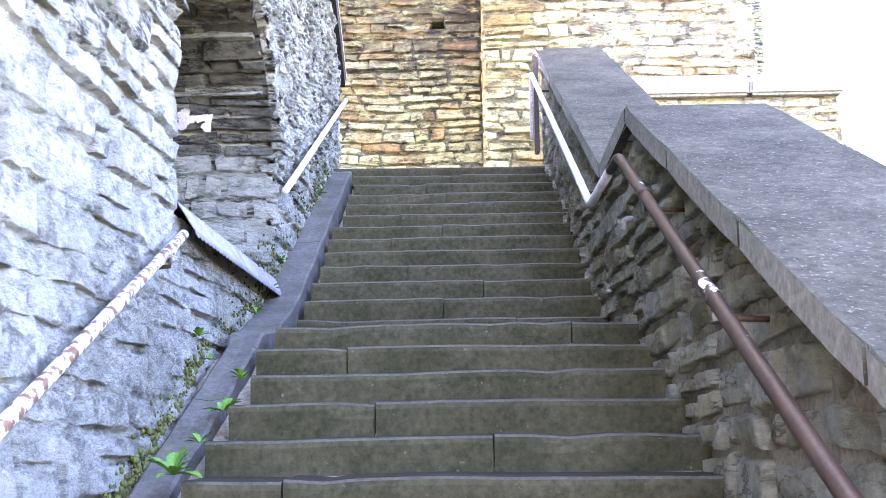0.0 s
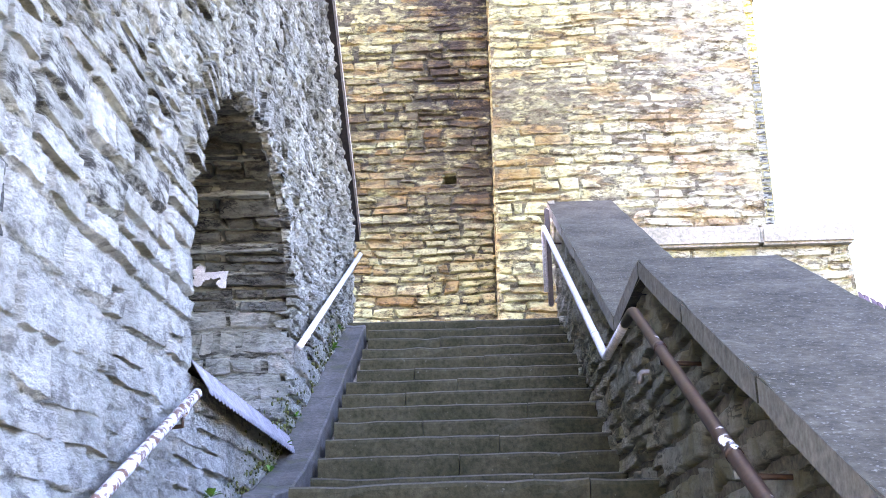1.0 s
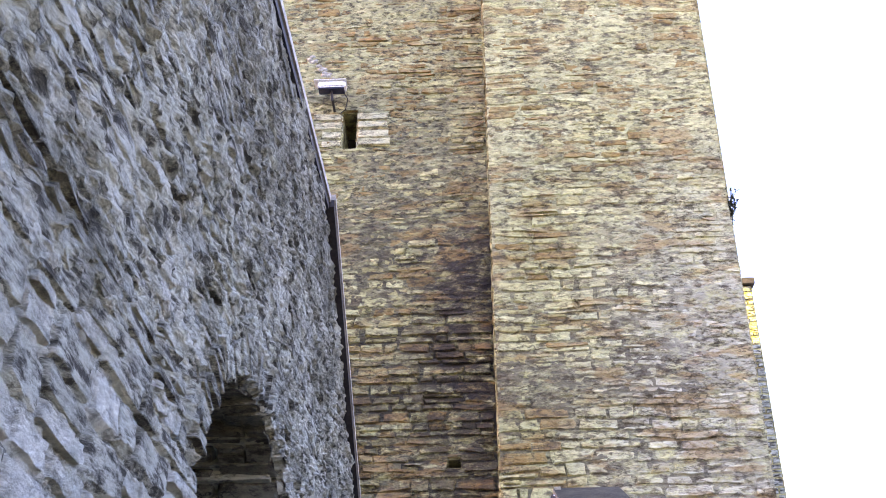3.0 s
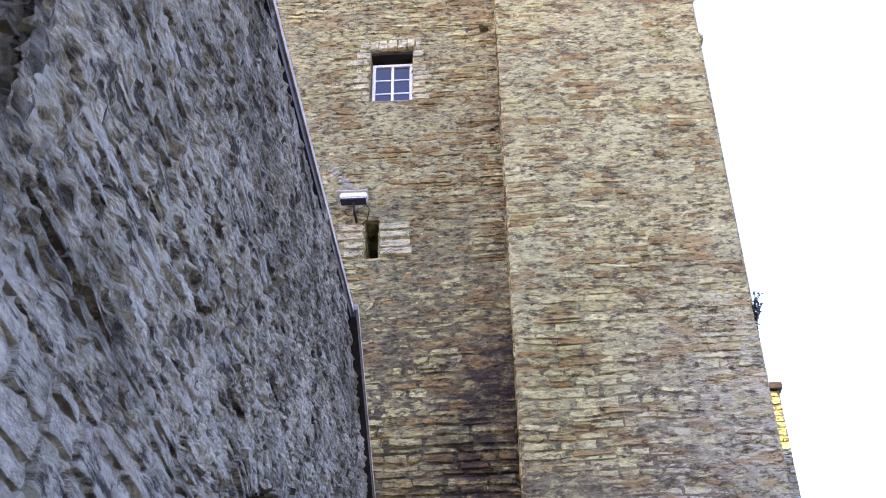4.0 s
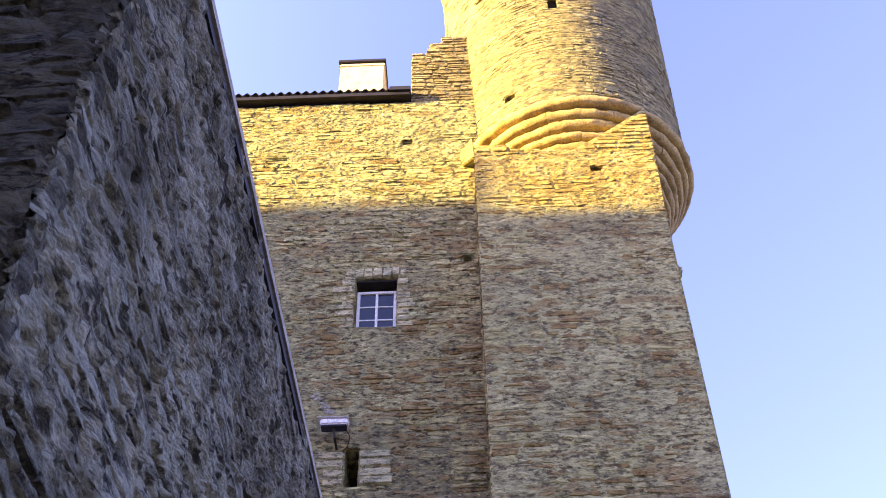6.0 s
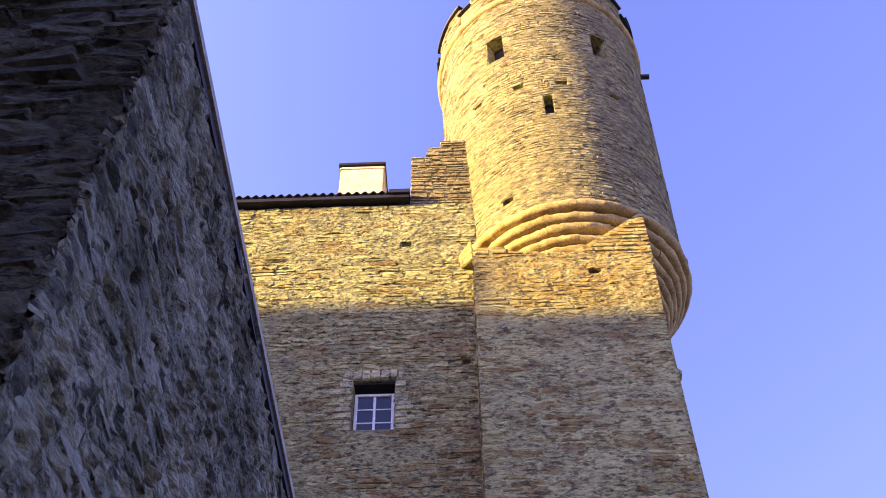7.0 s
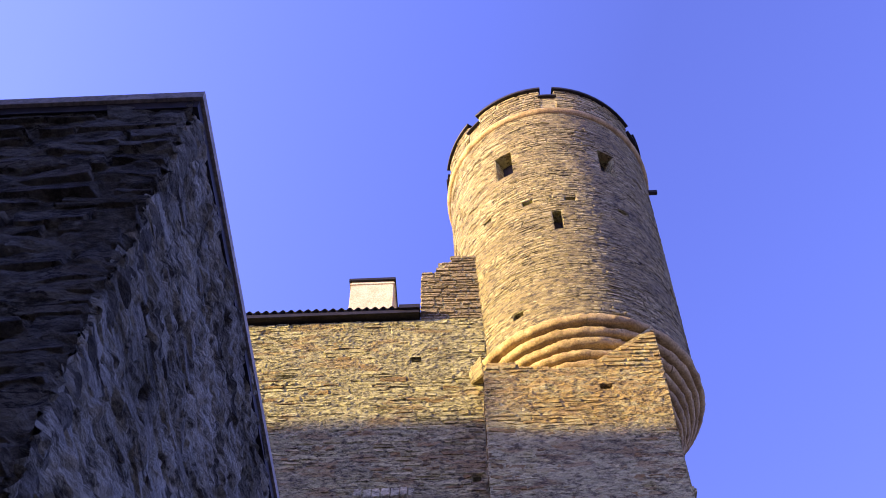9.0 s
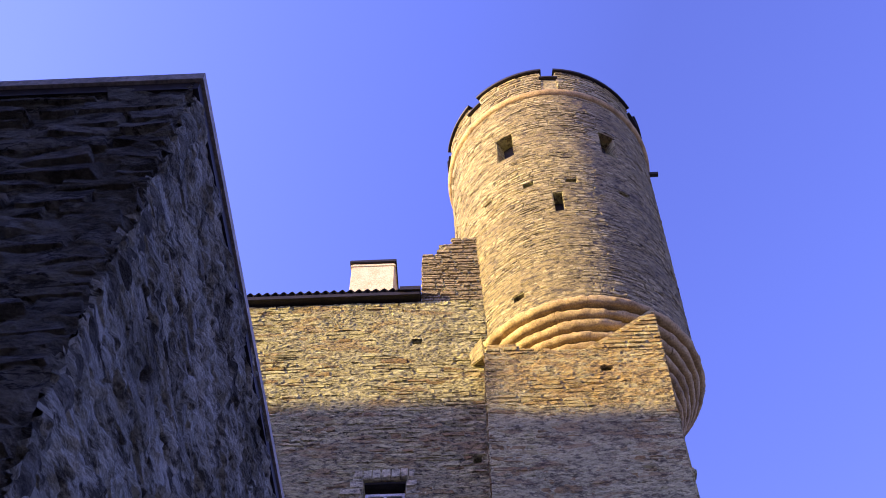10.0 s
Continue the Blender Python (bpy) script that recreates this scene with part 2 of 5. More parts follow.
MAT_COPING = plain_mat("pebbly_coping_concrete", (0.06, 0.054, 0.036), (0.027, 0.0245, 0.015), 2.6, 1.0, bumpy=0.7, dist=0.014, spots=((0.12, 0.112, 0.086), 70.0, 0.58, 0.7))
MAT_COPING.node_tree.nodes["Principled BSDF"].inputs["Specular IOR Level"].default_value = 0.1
# same concrete made paler: light on the slab sides put into the colour
MAT_COPING_SIDE = plain_mat("lightened_concrete_edge", (0.215, 0.2, 0.148), (0.14, 0.13, 0.096), 3.0, 0.95, bumpy=0.4, dist=0.008)
MAT_LEDGE = plain_mat("pale_mossy_ledge_stone", (0.288, 0.272, 0.216), (0.176, 0.168, 0.12), 2.5, 0.9, bumpy=0.4, dist=0.01)
MAT_CHANNEL = plain_mat("gutter_stone", (0.08, 0.078, 0.068), (0.042, 0.042, 0.034), 4.0, 0.9, bumpy=0.5, dist=0.012, spots=((0.05, 0.055, 0.028), 6.0, 0.56, 0.68))
MAT_METAL_DARK = plain_mat("dark_sheet_metal", (0.035, 0.03, 0.03), (0.02, 0.018, 0.018), 3.0, 0.55, 0.4, bumpy=0.1)
MAT_FLASHING = plain_mat("pale_sheet_flashing", (0.2, 0.2, 0.21), (0.13, 0.127, 0.13), 5.0, 0.6, 0.2, bumpy=0.15)
MAT_ZINC = plain_mat("zinc_edge", (0.3, 0.285, 0.255), (0.19, 0.18, 0.16), 4.0, 0.7, 0.1, bumpy=0.1)
MAT_RAIL_WHITE = plain_mat("white_paint_flaking_to_rust", (0.58, 0.57, 0.55), (0.46, 0.45, 0.43), 9.0, 0.55, bumpy=0.2, dist=0.004, spots=((0.12, 0.055, 0.03), 24.0, 0.5, 0.54))
MAT_RAIL_CLEAN = plain_mat("pale_rail_paint", (0.66, 0.66, 0.67), (0.52, 0.51, 0.5), 6.0, 0.45, bumpy=0.1, dist=0.003)
MAT_RAIL_BROWN = plain_mat("brown_paint_chipped_to_white", (0.05, 0.028, 0.016), (0.032, 0.018, 0.011), 7.0, 0.45, bumpy=0.15, dist=0.003, spots=((0.7, 0.68, 0.63), 6.0, 0.64, 0.66))
MAT_WHITE = plain_mat("white_painted_wood", (0.74, 0.73, 0.7), (0.6, 0.59, 0.56), 5.0, 0.5, bumpy=0.1, dist=0.003)
# near-black colour that stands in for shade inside openings
MAT_DARK = plain_mat("recess_shade", (0.03, 0.027, 0.024), (0.015, 0.014, 0.013), 5.0, 0.95, bumpy=0.3)
MAT_GROUND = plain_mat("gravel_ground", (0.16, 0.15, 0.13), (0.1, 0.095, 0.085), 1.5, 0.95, bumpy=0.5, dist=0.02)
MAT_PLASTER = plain_mat("plain_render", (0.3, 0.28, 0.24), (0.24, 0.22, 0.19), 0.5, 0.95, bumpy=0.2)
MAT_CHIMNEY = plain_mat("lime_washed_chimney", (0.6, 0.54, 0.4), (0.47, 0.38, 0.25), 3.0, 0.9, bumpy=0.3)
MAT_LEAF = plain_mat("weed_leaf", (0.09, 0.2, 0.03), (0.05, 0.13, 0.02), 20.0, 0.6, bumpy=0.1, dist=0.002)
MAT_MOSS = plain_mat("moss", (0.09, 0.1, 0.025), (0.05, 0.06, 0.02), 18.0, 0.95, bumpy=0.6, dist=0.01)
MAT_TWIG = plain_mat("dark_twigs", (0.03, 0.035, 0.02), (0.02, 0.02, 0.015), 9.0, 0.8)


def glass_mat():
    m, n, l, b = node_mat("window_glass", 0.05)
    b.inputs["Base Color"].default_value = (0.02, 0.025, 0.04, 1)
    b.inputs["Specular IOR Level"].default_value = 0.3
    return m


MAT_GLASS = glass_mat()


# ---- building helpers ----
def mesh_from(name, verts, faces, smooth=False):
    me = bpy.data.meshes.new(name)
    me.from_pydata([tuple(v) for v in verts], [], faces)
    me.update()
    if smooth:
        me.polygons.foreach_set("use_smooth", [True] * len(me.polygons))
    return me


def part(name, data, material, parent=None, label="", smooth=False):
    """Links a bmesh or mesh as one object under a thing or a part."""
    if isinstance(data, bmesh.types.BMesh):
        me = bpy.data.meshes.new(name)
        bmesh.ops.recalc_face_normals(data, faces=data.faces)
        data.to_mesh(me)
        data.free()
        if smooth:
            me.polygons.foreach_set("use_smooth", [True] * len(me.polygons))
    else:
        me = data
    if material and not me.materials:
        me.materials.append(material)
    ob = new(name, me)
    if parent:
        ob.parent = parent
    if label:
        tagged(ob, label)
    return ob


def thing(name, label, category, kind="", group="", at=(0, 0, 0)):
    ob = new(name)
    ob.location = at
    ob.empty_display_size = 0.1
    return tagged(ob, label, category, group, kind)


def block(bm, lo, hi, bevel=0.0, m=None):
    """A box between two corners, its edges bevelled."""
    b2 = bmesh.new()
    bmesh.ops.create_cube(b2, size=1.0)
    for v in b2.verts:
        v.co = Vector([lo[i] + (v.co[i] + 0.5) * (hi[i] - lo[i]) for i in range(3)])
    if bevel:
        bmesh.ops.bevel(b2, geom=list(b2.edges), offset=bevel, segments=2, affect="EDGES")
    if m:
        b2.transform(m)
    tmp = bpy.data.meshes.new("tmp")
    b2.to_mesh(tmp)
    b2.free()
    bm.from_mesh(tmp)
    bpy.data.meshes.remove(tmp)
    return bm


def prism(bm, section, axis, a, b):
    """A polygon of (p, q) pairs drawn out along an axis from a to b. axis x: (y, z); y: (x, z); z: (x, y)."""
    def put(p, q, s):
        return {"x": (s, p, q), "y": (p, s, q), "z": (p, q, s)}[axis]
    r0 = [bm.verts.new(put(p, q, a)) for p, q in section]
    r1 = [bm.verts.new(put(p, q, b)) for p, q in section]
    k = len(section)
    bm.faces.new(r0)
    bm.faces.new(r1[::-1])
    for i in range(k):
        bm.faces.new((r0[i], r1[i], r1[(i + 1) % k], r0[(i + 1) % k]))
    return bm


def tube(bm, pts, r, sides=14, caps=True):
    """A round bar along a line of points."""
    pts = [Vector(p) for p in pts]
    rings = []
    for i, p in enumerate(pts):
        d = (pts[min(i + 1, len(pts) - 1)] - pts[max(i - 1, 0)]).normalized()
        a = d.orthogonal().normalized() if not rings else (last - d * last.dot(d)).normalized()
        last = a
        c = d.cross(a)
        rings.append([bm.verts.new(p + (a * math.cos(2 * math.pi * k / sides) + c * math.sin(2 * math.pi * k / sides)) * r) for k in range(sides)])
    for q0, q1 in zip(rings, rings[1:]):
        for k in range(sides):
            bm.faces.new((q0[k], q0[(k + 1) % sides], q1[(k + 1) % sides], q1[k]))
    if caps:
        bm.faces.new(rings[0][::-1])
        bm.faces.new(rings[-1])
    return bm


def lay(U, V, course, length, rng, gaps=(), split=0.25):
    """Courses of stones over a stretch of wall: rows of (u0, u1, v0, v1). U may depend on v."""
    out, v = [], V[0]
    while v < V[1] - 0.02:
        h = min(course * rng.uniform(0.65, 1.4), V[1] - v)
        if V[1] - v - h < course * 0.4:
            h = V[1] - v
        mid = v + h / 2
        spans = [U(mid) if callable(U) else U]
        for g in gaps:
            cut = g(mid) or g(v + h * 0.15) or g(v + h * 0.85)
            if cut:
                spans = [s for a, b in spans for s in ((a, min(b, cut[0])), (max(a, cut[1]), b)) if s[1] - s[0] > 0.04]
        for a, b in spans:
            u = a
            while u < b - 0.01:
                w = length * rng.uniform(0.45, 1.7)
                if b - u - w < length * 0.35:
                    w = b - u
                if h > course * 0.95 and rng.random() < split:
                    k = v + h * rng.uniform(0.35, 0.65)
                    out += [(u, u + w, v, k), (u, u + w, k, v + h)]
                else:
                    out.append((u, u + w, v, v + h))
                u += w
        v += h
    return out


TABLE = np.random.default_rng(77).random((256, 256))


def vnoise(u, v):
    """Smooth value noise between -1 and 1, one cell a unit."""
    iu, iv = np.floor(u).astype(int), np.floor(v).astype(int)
    fu, fv = u - iu, v - iv
    fu, fv = fu * fu * (3 - 2 * fu), fv * fv * (3 - 2 * fv)
    g = lambda a, c: TABLE[a % 256, c % 256]
    top = g(iu, iv) * (1 - fu) + g(iu + 1, iv) * fu
    bot = g(iu, iv + 1) * (1 - fu) + g(iu + 1, iv + 1) * fu
    return (top * (1 - fv) + bot * fv) * 2 - 1


def craggy(u, v, stretch=2.2):
    """Weathered stone relief, longer along the courses than across them; about -1 to 1."""
    w = u / stretch
    h = 0.3 * vnoise(w * 8, v * 8 + 31) + 0.36 * vnoise(w * 19 + 9, v * 19) + 0.34 * vnoise(w * 41, v * 41 + 5)
    return h + 0.35 * (0.5 - np.abs(vnoise(w * 5 + 40, v * 9)))


GX, GY = 7, 5


def stones(cells, place, rng, joint=0.012, proud=0.03, rough=0.012, jitter=0.02, wave=0.02, scale=1.0):
    """Vertices and faces of hewn stones; place(u, v, h) gives the points of a wall, h metres out from it. scale: metres to one u."""
    n = len(cells)
    c = np.array(cells)
    s = np.linspace(0, 1, GX)[None, None, :].repeat(GY, 1)
    t = np.linspace(0, 1, GY)[None, :, None].repeat(GX, 2)
    s = s.repeat(n, 0)
    t = t.repeat(n, 0)
    s[:, :, 2:-2] += rng.uniform(-0.06, 0.06, (n, GY, GX - 4))
    t[:, 2:-2, :] += rng.uniform(-0.08, 0.08, (n, GY - 4, GX))
    # the outer columns and rows hug the edge, so that the stone has a blunt, uneven arris
    s[:, :, 1], s[:, :, -2] = rng.uniform(0.02, 0.10, (n, GY)), 1 - rng.uniform(0.02, 0.10, (n, GY))
    t[:, 1, :], t[:, -2, :] = rng.uniform(0.04, 0.20, (n, GX)), 1 - rng.uniform(0.04, 0.20, (n, GX))
    u0, u1, v0, v1 = (c[:, i][:, None, None] for i in range(4))
    g = np.minimum(joint, (v1 - v0) * 0.2)
    cj = rng.uniform(-jitter, jitter, (n, 4, 2))
    uu = u0 + g / scale + (u1 - u0 - 2 * g / scale) * s
    vv = v0 + g + (v1 - v0 - 2 * g) * t
    for k, wgt in enumerate(((1 - s) * (1 - t), s * (1 - t), (1 - s) * t, s * t)):
        uu = uu + wgt * cj[:, k, 0][:, None, None] / scale
        vv = vv + wgt * cj[:, k, 1][:, None, None] * 0.7
    us = uu * scale
    vv = vv + wave * vnoise(us * 1.1, vv * 0.8 + 3) + wave * 0.5 * vnoise(us * 3.1, vv * 2.0)
    tilt = rng.normal(0, rough * 0.8, (n, 2))
    hh = proud * rng.uniform(0.3, 1.3, (n, 1, 1)) + rough * craggy(us, vv) + tilt[:, 0, None, None] * (s - 0.5) + tilt[:, 1, None, None] * (t - 0.5)
    edge = np.ones((n, GY, GX), bool)
    edge[:, 1:-1, 1:-1] = False
    hh[edge] = -0.025
    P = place(uu.ravel(), vv.ravel(), hh.ravel())
    idx = np.arange(GX * GY).reshape(GY, GX)
    q = np.stack([idx[:-1, :-1], idx[:-1, 1:], idx[1:, 1:], idx[1:, :-1]], -1).reshape(-1, 4)
    return P, q, n


def bedding(place, U, V, step, base, amp, material, parent, keep=None, ends=None, name="mortar"):
    """The uneven mortar that the stones sit in and in part vanish under. keep(u, v) leaves openings free; ends(v) gives u's range."""
    nu, nv = int((U[1] - U[0]) / step) + 1, int((V[1] - V[0]) / step) + 1
    u, v = np.meshgrid(np.linspace(0, 1, nu), np.linspace(*V, nv))
    if ends:
        lo = np.array([ends(z) for z in v[:, 0]])
        u = lo[:, :1] + (lo[:, 1:] - lo[:, :1]) * u
    else:
        u = U[0] + (U[1] - U[0]) * u
    h = (base(u, v) if callable(base) else base) + amp * craggy(u + 17, v + 5, 1.6) + amp * 0.8 * vnoise(u * 1.3, v * 1.9)
    P = place(u.ravel(), v.ravel(), h.ravel())
    idx = np.arange(nu * nv).reshape(nv, nu)
    q = np.stack([idx[:-1, :-1], idx[:-1, 1:], idx[1:, 1:], idx[1:, :-1]], -1).reshape(-1, 4)
    if keep:
        uc = (u[:-1, :-1] + u[1:, 1:]).ravel() / 2
        vc = (v[:-1, :-1] + v[1:, 1:]).ravel() / 2
        q = q[[bool(keep(a, z)) for a, z in zip(uc, vc)]]
    ob = part(name, mesh_from(name, P, q.tolist()), material, parent)
    return tagged(ob, kind="stuff")


def masonry(cells, place, rng, material, parent, single=None, name="stone", **kw):
    """Stones of a wall: those in the stretch `single` as pieces of their own, the rest joined. single(u, v) picks them."""
    ones = [c for c in cells if single and single((c[0] + c[1]) / 2, (c[2] + c[3]) / 2)][:300]
    chosen = set(ones)
    rest = [c for c in cells if c not in chosen]
    if rest:
        P, q, n = stones(rest, place, rng, **kw)
        F = (q[None] + (np.arange(n) * GX * GY)[:, None, None]).reshape(-1, 4)
        ob = part("masonry", mesh_from("masonry", P, F.tolist()), material, parent)
        tagged(ob, kind="stuff")
    if ones:
        P, q, n = stones(ones, place, rng, **kw)
        q = q.tolist()
        for i in range(n):
            part(name, mesh_from(name, P[i * GX * GY:(i + 1) * GX * GY], q), material, parent)


def plane_place(origin, along, up, out):
    o, a, b, c = (np.array(x, float) for x in (origin, along, up, out))
    return lambda u, v, h: o + u[:, None] * a + v[:, None] * b + h[:, None] * c


def backing(bm, place, us, vs, skip, thick):
    """The wall's core: cells between the marks us and vs, as solid pieces with their front just behind the stones."""
    def corner(u, v, h):
        return bm.verts.new(place(np.array([u]), np.array([v]), np.array([h]))[0])
    for u0, u1 in zip(us, us[1:]):
        for v0, v1 in zip(vs, vs[1:]):
            if skip((u0 + u1) / 2, (v0 + v1) / 2):
                continue
            f = [corner(u, v, -0.012) for u, v in ((u0, v0), (u1, v0), (u1, v1), (u0, v1))]
            k = [corner(u, v, -thick) for u, v in ((u0, v0), (u1, v0), (u1, v1), (u0, v1))]
            bm.faces.new(f)
            bm.faces.new(k[::-1])
            for i in range(4):
                j = (i + 1) % 4
                bm.faces.new((f[i], k[i], k[j], f[j]))
    return bm


# ---- ground ----
GROUND_Z = -2.5
bm = bmesh.new()
bmesh.ops.create_grid(bm, x_segments=2, y_segments=2, size=1500)
ground = part("ground", bm, MAT_GROUND)
ground.location = (0, 0, GROUND_Z)
tagged(ground, "trodden grey-brown gravel ground round the castle", "ground", kind="structure")

# ---- stairs ----
STEP_L, STEP_R = -0.93, 0.86
LOW_TOP_Y, LOW_TOP_Z, LOW_RISE, LOW_GO = 5.50, 0.485, 0.1325, 0.345
UP_Y, UP_Z, UP_RISE, UP_GO = 6.75, 0.637, 0.1525, 0.327
TOP_Z = UP_Z + 12 * UP_RISE


def step_block(x0, x1, y, z, rise, depth, rng, parent):
    """One block of a step: worn round nosing, uneven top, hewn front."""
    bm = bmesh.new()
    k = max(4, int((x1 - x0) / 0.12))
    prof = [(depth, -rise - 0.02), (0.012, -rise - 0.02), (0.004, -rise * 0.5), (0.0, -0.03), (0.005, -0.012), (0.018, -0.003), (0.04, 0.0), (depth * 0.5, -0.003), (depth, 0.0)]
    ph = rng.uniform(0, 9)
    rows = []
    for i in range(k + 1):
        x = x0 + (x1 - x0) * i / k
        worn = 0.006 * math.sin(x * 2.1 + ph) + rng.uniform(-0.003, 0.003)
        chip = 0.012 if rng.random() < 0.08 else 0.0
        rows.append([bm.verts.new((x, y + p + worn * 0.7 + (chip if 2 < j < 6 else 0), z + q + (worn - chip * 0.7 if j > 2 else 0))) for j, (p, q) in enumerate(prof)])
    for a, b in zip(rows, rows[1:]):
        for j in range(len(prof)):
            m = (j + 1) % len(prof)
            bm.faces.new((a[j], b[j], b[m], a[m]))
    bm.faces.new(rows[0])
    bm.faces.new(rows[-1][::-1])
    ob = part("step_block", bm, MAT_STEP, parent, smooth=False)
    ob.data.materials.append(MAT_NOSING)
    ob.data.materials.append(MAT_TREAD)
    # treads get the darkened copy, their tone against the sky is painted
    for p in ob.data.polygons:
        if p.index < 9 * k and p.index % 9 in (4, 5, 6, 7):
            p.material_index = 1 if p.index % 9 == 4 else 2
    return ob


rng = np.random.default_rng(5)
stairs = thing("stairs", "two flights of worn dark grey stone steps with a landing between", "stairs", "structure")
levels = [(LOW_TOP_Y - i * LOW_GO, LOW_TOP_Z - i * LOW_RISE, LOW_RISE, LOW_GO + 0.03) for i in range(22)]
levels[0] = (LOW_TOP_Y, LOW_TOP_Z, LOW_RISE, UP_Y - LOW_TOP_Y + 0.05)
levels += [(UP_Y + i * UP_GO, UP_Z + i * UP_RISE, UP_RISE, UP_GO + 0.03) for i in range(12)]
cuts = [0.52, -0.53, 0.9, -0.35, 0.1, -0.6, 0.3]
for i, (y, z, rise, go) in enumerate(levels):
    if z < GROUND_Z + 0.05:
        continue
    low = i < 22
    x0 = (STEP_L if low else -0.99) + rng.uniform(-0.03, 0.03)
    x1 = STEP_R if low else 0.80
    cut = cuts[i % 7] if i < 7 else rng.uniform(x0 + 0.4, x1 - 0.4)
    gap = 0.003
    for a, b in ((x0, min(cut, x1) - gap), (min(cut, x1 - 0.05) + gap, x1 + 0.06)):
        if b - a > 0.1:
            step_block(a, b, y, z, rise, go, rng, stairs)
top_y = UP_Y + 12 * UP_GO
step_block(-1.3, 0.85, top_y, TOP_Z, UP_RISE, 0.5, rng, stairs)
bm = bmesh.new()
prism(bm, [(-2.2, GROUND_Z - 0.2), (-2.2, GROUND_Z + 0.02), (LOW_TOP_Y + 0.02, LOW_TOP_Z - 0.16), (UP_Y + 0.1, LOW_TOP_Z - 0.03), (UP_Y + 0.1, UP_Z - 0.18), (top_y + 0.1, TOP_Z - 0.18), (top_y + 0.4, TOP_Z - 0.06), (top_y + 0.4, GROUND_Z - 0.2)], "x", -1.25, 0.95)
part("stair_core", bm, MAT_MORTAR_DARK, stairs)

bm = bmesh.new()
block(bm, (-6.0, top_y + 0.38, GROUND_Z - 0.1), (1.7, 40.0, TOP_Z - 0.03))
tagged(part("terrace", bm, MAT_GROUND), "earth and paving of the upper terrace below the tower", "terrace", kind="structure")

# stone gutter beside the steps
gutter = thing("gutter", "pale grey stone gutter slabs sloping beside the steps", "gutter", "structure")


GUT = [(-1.9, -2.46, -1.11, -0.985), (5.42, 0.372, -1.13, -0.985), (5.5, 0.43, -1.15, -0.985), (6.2, 0.52, -1.22, -1.01), (6.9, 0.70, -1.255, -1.035), (10.62, 2.42, -1.26, -1.045)]


def gut(y, col):
    return float(np.interp(y, [g[0] for g in GUT], [g[col] for g in GUT]))


def gutter_slab(y0, y1):
    """One slab: slightly hollow top, blunt edges, uneven run."""
    bm = bmesh.new()
    rows = []
    for s in np.linspace(0, 1, 6):
        y = y0 + (y1 - y0) * s
        z, x0, x1 = gut(y, 1) + rng.uniform(-0.004, 0.004), gut(y, 2), gut(y, 3) + rng.uniform(-0.006, 0.006)
        rows.append([bm.verts.new(p) for p in ((x0, y, z - 0.2), (x0, y, z + 0.006), (x0 + 0.012, y, z + 0.014), ((x0 + x1) / 2, y, z + 0.004), (x1 - 0.012, y, z + 0.012), (x1, y, z + 0.002), (x1 + 0.004, y, z - 0.2))])
    for a, d in zip(rows, rows[1:]):
        for k in range(7):
            bm.faces.new((a[k], d[k], d[(k + 1) % 7], a[(k + 1) % 7]))
    bm.faces.new(rows[0])
    bm.faces.new(rows[-1][::-1])
    part("gutter_slab", bm, MAT_CHANNEL, gutter)


y = -1.9
while y < top_y - 0.12:
    e = min(y + rng.uniform(0.8, 1.15), top_y - 0.03)
    if y < 5.42 < e:
        e = 5.42
    gutter_slab(y, e - 0.012)
    y = e

# ---- left retaining wall ----
NEAR_TOP, HIP, FAR_END = (2.237, 5.07), (8.34, 5.525), (11.30, 3.60)    # (y, z) along the top: corner, start of the slope, end


def left_face(y, z):
    """x of the long face, upright but for a bulging foot."""
    toe = 0.10 * np.clip((0.75 - z) / 0.9, 0, 1) * np.clip((6.2 - y) / 1.5, 0, 1)
    return -1.245 + toe


def near_end(z):
    return NEAR_TOP[0] - (NEAR_TOP[1] - z) * 0.055


def far_end(z):
    return FAR_END[0] - max(0.0, z - FAR_END[1]) * (FAR_END[0] - HIP[0]) / (HIP[1] - FAR_END[1])


def wall_top(y):
    if y > HIP[0]:
        return HIP[1] + (y - HIP[0]) * (FAR_END[1] - HIP[1]) / (FAR_END[0] - HIP[0])
    return NEAR_TOP[1] + (y - NEAR_TOP[0]) * (HIP[1] - NEAR_TOP[1]) / (HIP[0] - NEAR_TOP[0])


def left_place(u, v, h):
    return np.stack([left_face(u, v) + h, u, v + 0 * h], 1)


ARCH_A, ARCH_B, ARCH_SILL, ARCH_SPRING, ARCH_TOP = 4.87, 7.45, 0.92, 1.8, 2.65


RING = 0.26


def arch_gap(z):
    if z < ARCH_SILL or z > ARCH_TOP:
        return None
    mid, half = (ARCH_A + ARCH_B) / 2, (ARCH_B - ARCH_A) / 2
    if z > ARCH_SPRING:
        half *= math.sqrt(max(0.0, 1 - ((z - ARCH_SPRING) / (ARCH_TOP - ARCH_SPRING)) ** 2))
    return (mid - half, mid + half)


def ring_gap(z):
    """The opening together with the ring of arch stones round its head."""
    if z <= ARCH_SPRING or z > ARCH_TOP + RING:
        return arch_gap(z)
    mid, half = (ARCH_A + ARCH_B) / 2, (ARCH_B - ARCH_A) / 2 + RING
    half *= math.sqrt(max(0.0, 1 - ((z - ARCH_SPRING) / (ARCH_TOP + RING - ARCH_SPRING)) ** 2))
    return (mid - half, mid + half)


rng = np.random.default_rng(11)
left_wall = thing("wall_left", "tall battered rubble retaining wall of rough grey limestone", "wall", "structure")
FOOT = 1.75      # below this the stones are large, pale and stand proud, above they sink into the mortar


